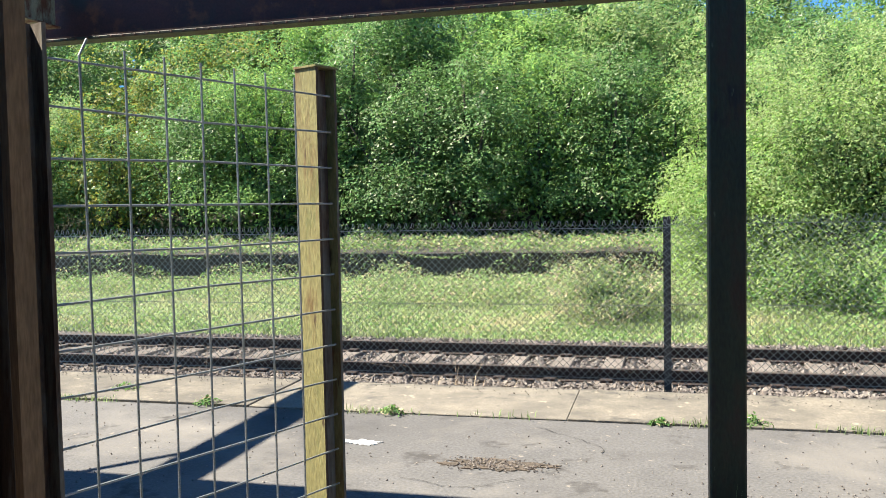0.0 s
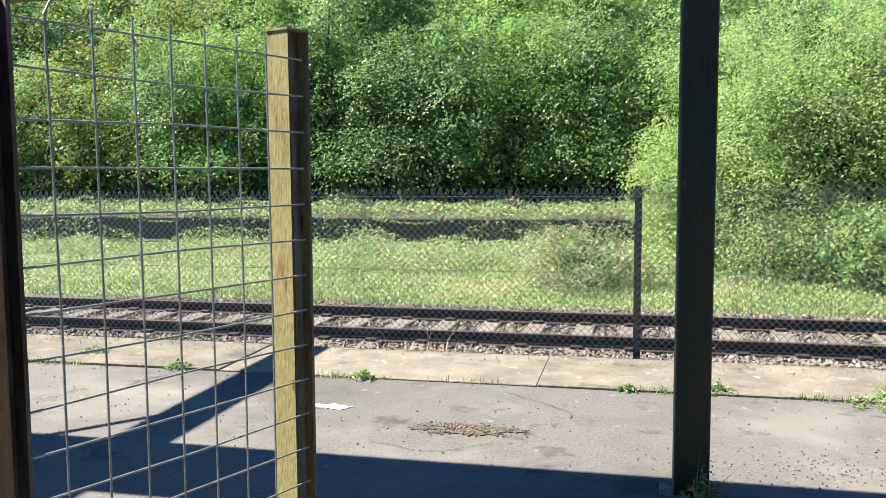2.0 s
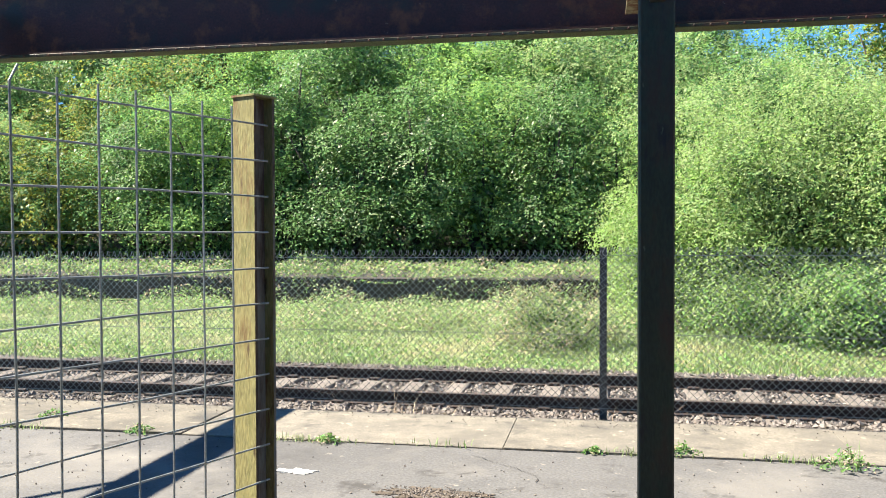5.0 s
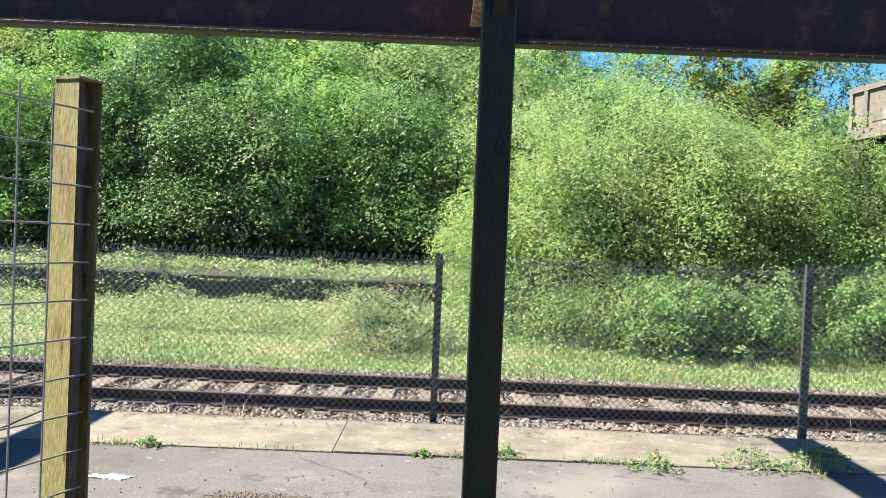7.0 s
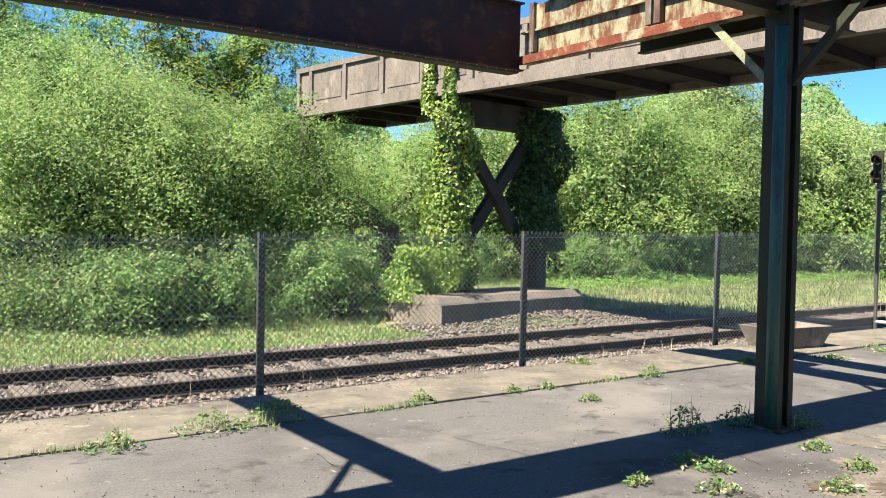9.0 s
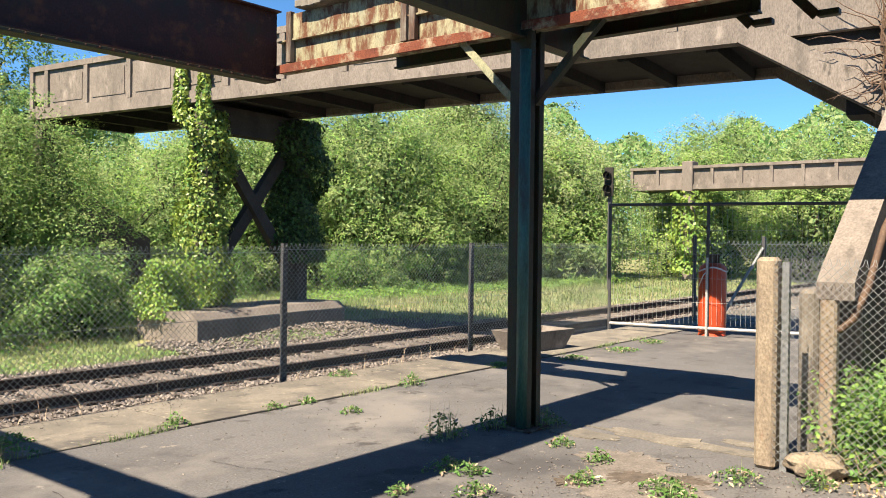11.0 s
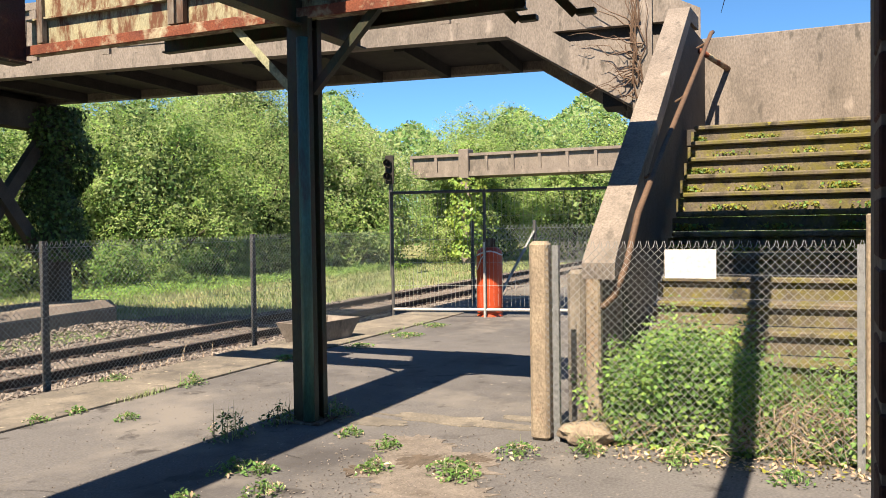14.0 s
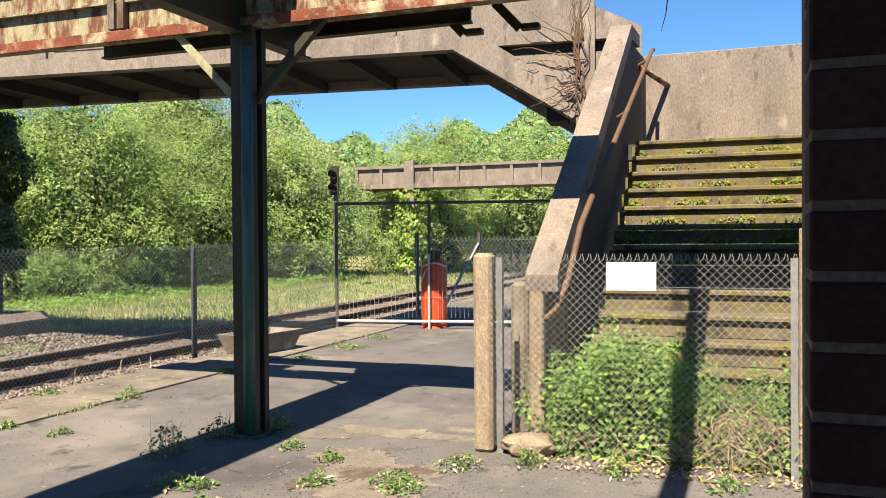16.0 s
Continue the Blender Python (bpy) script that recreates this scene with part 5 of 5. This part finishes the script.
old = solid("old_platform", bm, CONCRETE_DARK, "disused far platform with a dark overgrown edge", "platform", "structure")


def cover(name, label, x0, x1, y0, y1, zf, n, size, mats, weights=None, hz=0.3, clumpy=1.0, cat="undergrowth"):
    x, y = RNG.uniform(x0, x1, n), RNG.uniform(y0, y1, n)
    hh = hz * (0.55 + 0.25 * clumpy * np.sin(x * 1.3 + 0.7 * np.sin(y * 1.1)) * np.sin(y * 1.7 + x * 0.4) + 0.2 * np.sin(x * 3.7 + 2 * np.sin(y * 2.3)) * np.sin(x * 0.61))
    z = np.array([zf(a, b) for a, b in zip(x, y)]) + np.maximum(hh, 0.04) * RNG.random(n) ** 0.6
    c = np.stack([x, y, z], 1)
    return tagged(new(name, leaf_cloud(name, c, np.tile([-0.3, -0.3, 0.9], (n, 1)), size * (0.6 + 0.8 * RNG.random(n)), mats, RNG, 0.5, weights, True)), label, cat, kind="stuff")


k = 62000
gx_, gy_ = RNG.uniform(-17, 12, k), 11.9 + 9.3 * RNG.random(k) ** 1.25
ok = ~((gx_ > 8.2) & (gy_ < 14.2))
gx_, gy_ = gx_[ok], gy_[ok]
k = len(gx_)
gz_ = np.array([ground_z(a, b) for a, b in zip(gx_, gy_)]) - 0.01
tall = 0.06 + 0.13 * RNG.random(k) * (0.6 + 0.4 * np.sin(gx_ * 0.9 + np.sin(gy_)))
tagged(new("meadow_grass", blades("meadow_grass", np.stack([gx_, gy_, gz_], 1), tall, 1.1, 0.006 + 0.006 * RNG.random(k), GRASS, RNG)), "rough sunlit meadow grass beyond the track", "grass", kind="stuff")
k = 36000
gx_, gy_ = 11 + 40 * RNG.random(k) ** 1.4, RNG.uniform(11.9, 23, k)
ok = ~((gx_ < 14.5) & (gy_ < 14.2))
gx_, gy_ = gx_[ok], gy_[ok]
k = len(gx_)
gz_ = np.array([ground_z(a, b) for a, b in zip(gx_, gy_)]) - 0.01
tagged(new("meadow_grass", blades("meadow_grass", np.stack([gx_, gy_, gz_], 1), 0.08 + 0.14 * RNG.random(k), 1.1, 0.008 + 0.008 * RNG.random(k), GRASS, RNG)), "short sunlit grass beside the track", "grass", kind="stuff")
cover("low_weeds", "low leafy weeds in the meadow", -17, 4, 12.6, 21, ground_z, 34000, 0.034, [LEAF_WEED, LEAF_SAGE, GRASS], [1, 2, 2], 0.28)
cover("bramble_mounds", "low mounds of bramble and dry stems in the meadow", -6.5, 2.2, 15.2, 19.4, ground_z, 17000, 0.036, [LEAF_SAGE, LEAF_MID, DRY, LEAF_SILVER], [4, 2, 1.3, 1], 0.62, 2.2)
cover("bramble_mounds", "low mounds of bramble and dry stems in the meadow", -17, -6, 17.5, 20.4, ground_z, 9000, 0.036, [LEAF_SAGE, LEAF_MID, DRY], [3, 2, 1], 0.4, 2.2)
cover("low_weeds", "leafy weeds at the track side", -10, 12, 12.0, 13.4, ground_z, 6000, 0.035, [LEAF_WEED, LEAF_SAGE], [2, 1], 0.14)
cover("bramble_cover", "brambles that hang over the old platform edge", -30, 2.5, 20.65, 21.4, lambda x, y: -0.25 + 0.5 * (y > 20.9), 12000, 0.05, [LEAF_SAGE, LEAF_MID, LEAF_DARK, DRY], [3, 2, 1, 1], 0.62, 2.6)
cover("bramble_cover", "low scrub on top of the old platform", -30, 2.5, 21.2, 25.2, lambda x, y: 0.38, 30000, 0.052, [LEAF_SAGE, LEAF_BRIGHT, LEAF_MID, DRY], [4, 1, 2, 2], 0.55)


def bush(name, label, base, size, mats, leaf, n, nblob, r, weights=None, trunk=0.06, cat="bush", core=True, aspect=0.55, broad=0.0, lift=0.0, inner=9, under=0.5):
    """A shrub or tree in leaf from the ground up: clumps over a rough ellipsoid, each of many leafy sprays, with inner
    twigs and leaves coloured darker for the shade inside.
    """
    cx, cy, cz = base
    ph = RNG.random(4) * 6.28
    bl = []
    for _ in range(int(nblob * 1.3)):
        d = RNG.normal(size=3)
        d /= np.linalg.norm(d)
        d[2] = abs(d[2]) * 1.15 - 0.28
        az = math.atan2(d[1], d[0])
        lump = 1 + 0.13 * math.sin(2 * az + ph[0]) + 0.10 * math.sin(3 * az + ph[1] + 3 * d[2])
        q = (0.55 + 0.45 * RNG.random() ** 0.5) * lump
        fz = 0.3 + 0.7 * d[2] * q * (1 + broad * (1 - abs(d[2])))
        bl.append((cx + d[0] * size[0] * q, cy + d[1] * size[1] * q, max(cz + size[2] * fz, cz + r * 0.4 + lift * size[2]), r * (0.45 + 0.95 * RNG.random() ** 1.3)))
    bl = np.array(bl)
    root = thing(name, label, cat)
    root.location = base
    bm = bmesh.new()
    for j in range(9):
        e = bl[RNG.integers(len(bl)), :3] - np.array(base)
        m = e * np.array([0.35, 0.35, 0.5]) + 0.12 * RNG.normal(size=3)
        bm_tube(bm, [(0.1 * RNG.normal(), 0.1 * RNG.normal(), -0.15), tuple(m), tuple(e)], [trunk, trunk * 0.6, trunk * 0.15], 6)
    part("trunk", bm, BARK, root, "", True)
    n = int(n * 1.9)
    c, d, sp = spray_points(RNG, bl, n, under=under)
    c[:, 2] = np.maximum(c[:, 2], cz + 0.05)
    ob = new("crown", leaf_cloud("crown", c - np.array(base), d, leaf * 0.54 * (0.6 + 0.8 * RNG.random(n)), mats, RNG, aspect, weights, True, sp, 0.28))
    ob.parent = root
    # inner leaves mix in darker colours that stand for the crown's own shade
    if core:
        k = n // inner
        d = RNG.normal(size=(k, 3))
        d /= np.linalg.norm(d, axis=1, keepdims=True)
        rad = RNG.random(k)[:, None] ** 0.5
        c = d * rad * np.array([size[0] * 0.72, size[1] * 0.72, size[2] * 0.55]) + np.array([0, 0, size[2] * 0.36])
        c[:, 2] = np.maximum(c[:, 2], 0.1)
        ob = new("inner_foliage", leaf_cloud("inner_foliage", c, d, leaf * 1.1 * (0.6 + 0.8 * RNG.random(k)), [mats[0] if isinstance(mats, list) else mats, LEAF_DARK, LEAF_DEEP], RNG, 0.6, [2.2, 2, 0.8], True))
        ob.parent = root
    return root


bush("bramble_bush", "brown-green bramble bush beside the track", (-0.9, 14.4, -0.4), (1.2, 0.9, 1.05), [LEAF_SAGE, DRY, LEAF_MID], 0.035, 7000, 30, 0.3, [2, 2, 1], 0.02)
bush("willow_bush", "broad sunlit willow bush with grey-green leaves", (4.7, 17.9, -0.4), (4.4, 2.9, 5.1), [LEAF_SAGE, LEAF_BRIGHT, LEAF_MID], 0.060, 92000, 130, 0.85, [5, 2, 1], broad=0.35)
bush("willow_bush", "sunlit sallow bush with fresh green leaves", (1.5, 18.4, -0.4), (1.7, 1.5, 3.6), [LEAF_SAGE, LEAF_BRIGHT], 0.055, 17000, 40, 0.5, broad=0.3)
bush("willow_bush", "sunlit sallow bush with fresh green leaves", (8.2, 18.0, -0.4), (2.1, 1.6, 5.6), [LEAF_SAGE, LEAF_BRIGHT, LEAF_MID], 0.055, 26000, 50, 0.55, broad=0.3)
bush("bramble_bush", "low leafy brambles at the foot of the willow", (4.6, 14.9, -0.4), (3.0, 1.0, 1.5), [LEAF_MID, LEAF_WEED, LEAF_SAGE], 0.06, 9000, 44, 0.4, None, 0.02)
bush("bramble_bush", "low leafy brambles at the foot of the willow", (8.0, 15.2, -0.4), (1.6, 0.9, 1.7), [LEAF_MID, LEAF_WEED, LEAF_SAGE], 0.06, 6000, 30, 0.4, None, 0.02)
# wooded slope, front to back
LABELS = ("dense dark-leaved tree on the wooded slope", "bright green tree in fresh leaf on the wooded slope", "leafy mid-green tree on the wooded slope", "yellow-green shrub on the wooded slope")
PAL = ([LEAF_DARK, LEAF_MID, LEAF_SILVER], [LEAF_BRIGHT, LEAF_MID, LEAF_BRIGHT], [LEAF_MID, LEAF_SAGE, LEAF_BRIGHT], [LEAF_YELLOW, LEAF_MID, LEAF_DARK])
WOOD = [  # x, y, half width, height, kind
    (-23, 27, 2.6, 5.5, 2), (-19.3, 26.8, 2.3, 5.2, 3), (-16, 27, 2.2, 5.6, 0), (-13.2, 26.6, 2.0, 6.0, 1), (-10.6, 27, 2.3, 6.8, 0), (-8.2, 26.6, 2.2, 6.4, 0), (-6.0, 26.8, 2.2, 6.2, 0), (-3.8, 27.2, 2.0, 6.3, 1),
    (-1.6, 27.2, 2.0, 5.6, 0), (0.4, 27, 1.6, 4.6, 1), (2.4, 28, 2.2, 6.0, 2), (5, 29, 2.4, 6.2, 0), (8, 29, 2.2, 5.0, 2),
    (-27, 33, 3.0, 8.0, 0), (-22, 32, 2.8, 6.5, 3), (-17.5, 31.5, 2.6, 6.4, 3), (-13, 31.5, 2.6, 7.6, 1), (-9, 32, 2.8, 8.0, 0), (-5.2, 31.5, 2.6, 7.4, 1), (-1.8, 32, 2.6, 7.6, 2), (1.5, 32.5, 2.4, 7.2, 2), (4.6, 33, 2.4, 6.2, 0), (8.2, 34, 2.6, 4.8, 2),
    (-30, 39, 3.2, 8.0, 2), (-24, 38.5, 3.2, 8.4, 0), (-18, 38, 3.2, 8.0, 3), (-12.5, 38.5, 3.2, 8.4, 2), (-7.5, 38, 3.2, 8.0, 1), (-3, 39, 3.0, 7.6, 0), (1, 39, 2.8, 7.0, 2), (4.4, 40, 2.2, 8.8, 2), (8.6, 38, 2.8, 6.4, 1), (11.6, 36.5, 2.4, 9.0, 3), (14.4, 36, 2.4, 9.2, 3), (17.4, 35, 2.2, 7.6, 1),
    (-33, 45, 3.8, 9.5, 2), (-27, 45, 3.8, 10, 3), (-21, 45, 3.8, 10, 1), (-15, 45, 3.8, 10, 2), (-9.5, 45, 3.6, 9.6, 1), (-4.5, 45, 3.2, 9.0, 2), (0.2, 45, 3.0, 7.8, 1)]
for x, y, w, h, kd in WOOD:
    cnt = int((13500 if y < 30 else 9500 if y < 36 else 6000) * (w / 2.3) * (h / 6.5))
    bush("tree", LABELS[kd], (x, y, ground_z(x, y) - 0.1), (w, w * 0.9, h), PAL[kd], 0.10 if y < 30 else 0.13 if y < 36 else 0.17, cnt, 34, 1.0 if y < 30 else 1.2, [2, 3, 0.35], 0.14, "tree", broad=0.25, lift=0.16 if y < 30 else 0.0, under=0.85)
# the shade below the trees is put into these dark leaf colours
cover("undergrowth", "undergrowth below the trees in leaf colours darkened for shade", -30, 9, 25, 27.5, ground_z, 14000, 0.09, [LEAF_DARK, LEAF_DEEP], None, 1.0)
# beyond the bridge
RIGHT = [  # x, y, half width, height, leaves, kind
    (23.5, 22.3, 3.9, 6.6, 30000, 0), (28.2, 23.4, 3.9, 7.0, 24000, 0), (19.4, 25.0, 3.4, 5.8, 18000, 0), (13.0, 23.5, 2.2, 3.9, 9000, 0), (16.5, 25, 2.6, 4.6, 9000, 0), (10.0, 25.5, 2.2, 3.4, 8000, 0), (32.5, 24.6, 3.9, 7.6, 18000, 1), (35.6, 21.8, 2.9, 5.8, 11000, 1),
    (30, 22, 3.2, 6.6, 12000, 2), (34.5, 21.5, 3.2, 5.2, 9000, 0), (39, 23, 3.5, 6.0, 8000, 0), (45, 18, 3.6, 6.0, 8000, 0), (47, 13, 3.4, 5.6, 7000, 0), (52, 20, 4.5, 8.0, 7000, 0), (56, 12, 5, 8.6, 7000, 0), (60, 5, 5, 8.6, 6000, 0), (48, 6.5, 3.0, 4.6, 5000, 0), (66, -3, 5, 8.5, 5000, 0), (58, 24, 5, 9.0, 6000, 2), (24, 26, 3.4, 6.4, 9000, 1), (21, 30, 3.4, 7.0, 8000, 0), (44, 28, 4, 8, 7000, 2), (36, 30, 4, 8.4, 7000, 1), (29, 31, 4, 7.8, 7000, 0)]
RL = ("rounded sallow bush in fresh leaf beyond the meadow", "grey-green willow beyond the meadow", "tall leafy tree in the distance")
RP = ([LEAF_SAGE, LEAF_BRIGHT, LEAF_MID], [LEAF_SILVER, LEAF_SAGE, LEAF_MID], [LEAF_SAGE, LEAF_MID, LEAF_DARK])
for x, y, w, h, cnt, kd in RIGHT:
    dist = math.hypot(x, y)
    bush("tree", RL[kd], (x, y, -0.4), (w, w, h * (1.14 if dist < 38 else 1.24)), RP[kd], 0.072 if dist < 26 else 0.092 if dist < 38 else 0.14, int(cnt * (1 if dist < 38 else 2.0)), 60 if cnt > 12000 else 40, 0.8 if dist < 30 else 1.1, [3, 2, 1], 0.1, "tree", broad=0.25, inner=5)
for x, y, w, h in ((21.0, 20.6, 2.4, 1.8), (24.6, 20.4, 2.6, 2.0), (28.6, 20.8, 2.8, 2.0), (33.0, 21.0, 2.8, 2.2), (16.6, 22.6, 2.2, 1.9)):
    bush("bramble_bush", "low leafy brambles in front of the sallow bushes", (x, y, -0.4), (w, 1.0, h), [LEAF_MID, LEAF_SAGE, LEAF_WEED], 0.06, 6500, 30, 0.45, None, 0.02)
cover("low_weeds", "leafy weeds below the bushes", 17, 36, 17.6, 20.2, ground_z, 9000, 0.05, [LEAF_BRIGHT, LEAF_WEED], None, 0.5)
# distant treeline
n = 170000
a = RNG.uniform(radians(-112), radians(-4), n)
R_ = RNG.uniform(85, 130, n)
hh = 14.5 + 2.5 * np.sin(a * 23) + 1.8 * np.sin(a * 61 + 1)
c = np.stack([-R_ * np.sin(a), R_ * np.cos(a), -0.5 + np.maximum(hh, 3) * RNG.random(n) ** 0.7 * (R_ / 105)], 1)
tagged(new("distant_wood", leaf_cloud("distant_wood", c, np.tile([-0.6, -0.3, 0.5], (n, 1)), 0.2 + 0.26 * RNG.random(n), [LEAF_SAGE, LEAF_MID, LEAF_DARK], RNG, 0.6, None, True)), "distant line of woodland", "woodland", kind="stuff")

# ---- bricks of the building corner ----
BL, BH, BD = 0.215, 0.065, 0.1
bm = bmesh.new()
bm_box(bm, (-BD / 2, -BL / 2, -BH / 2), (BD / 2, BL / 2, BH / 2), 0.0025)
stretcher = to_mesh("brick", bm, BRICK)
bm = bmesh.new()
bm_box(bm, (-BD / 2, -BD / 2, -BH / 2), (BD / 2, BD / 2, BH / 2), 0.0025)
header = to_mesh("brick", bm, BRICK)
for c in range(38):
    z = 0.04 + c * 0.0765
    y = -0.026
    while y > -1.0:
        me, w = (stretcher, BL) if c % 2 == 0 else (header, BD)
        if c % 2 == 1 and y > -0.05:
            me, w = header, BD
        ob = new("brick", me)
        ob.parent = wall_st
        ob.matrix_world = pose(1.17 + random.uniform(-0.0015, 0.0015), y - w / 2, z)
        y -= w + 0.011
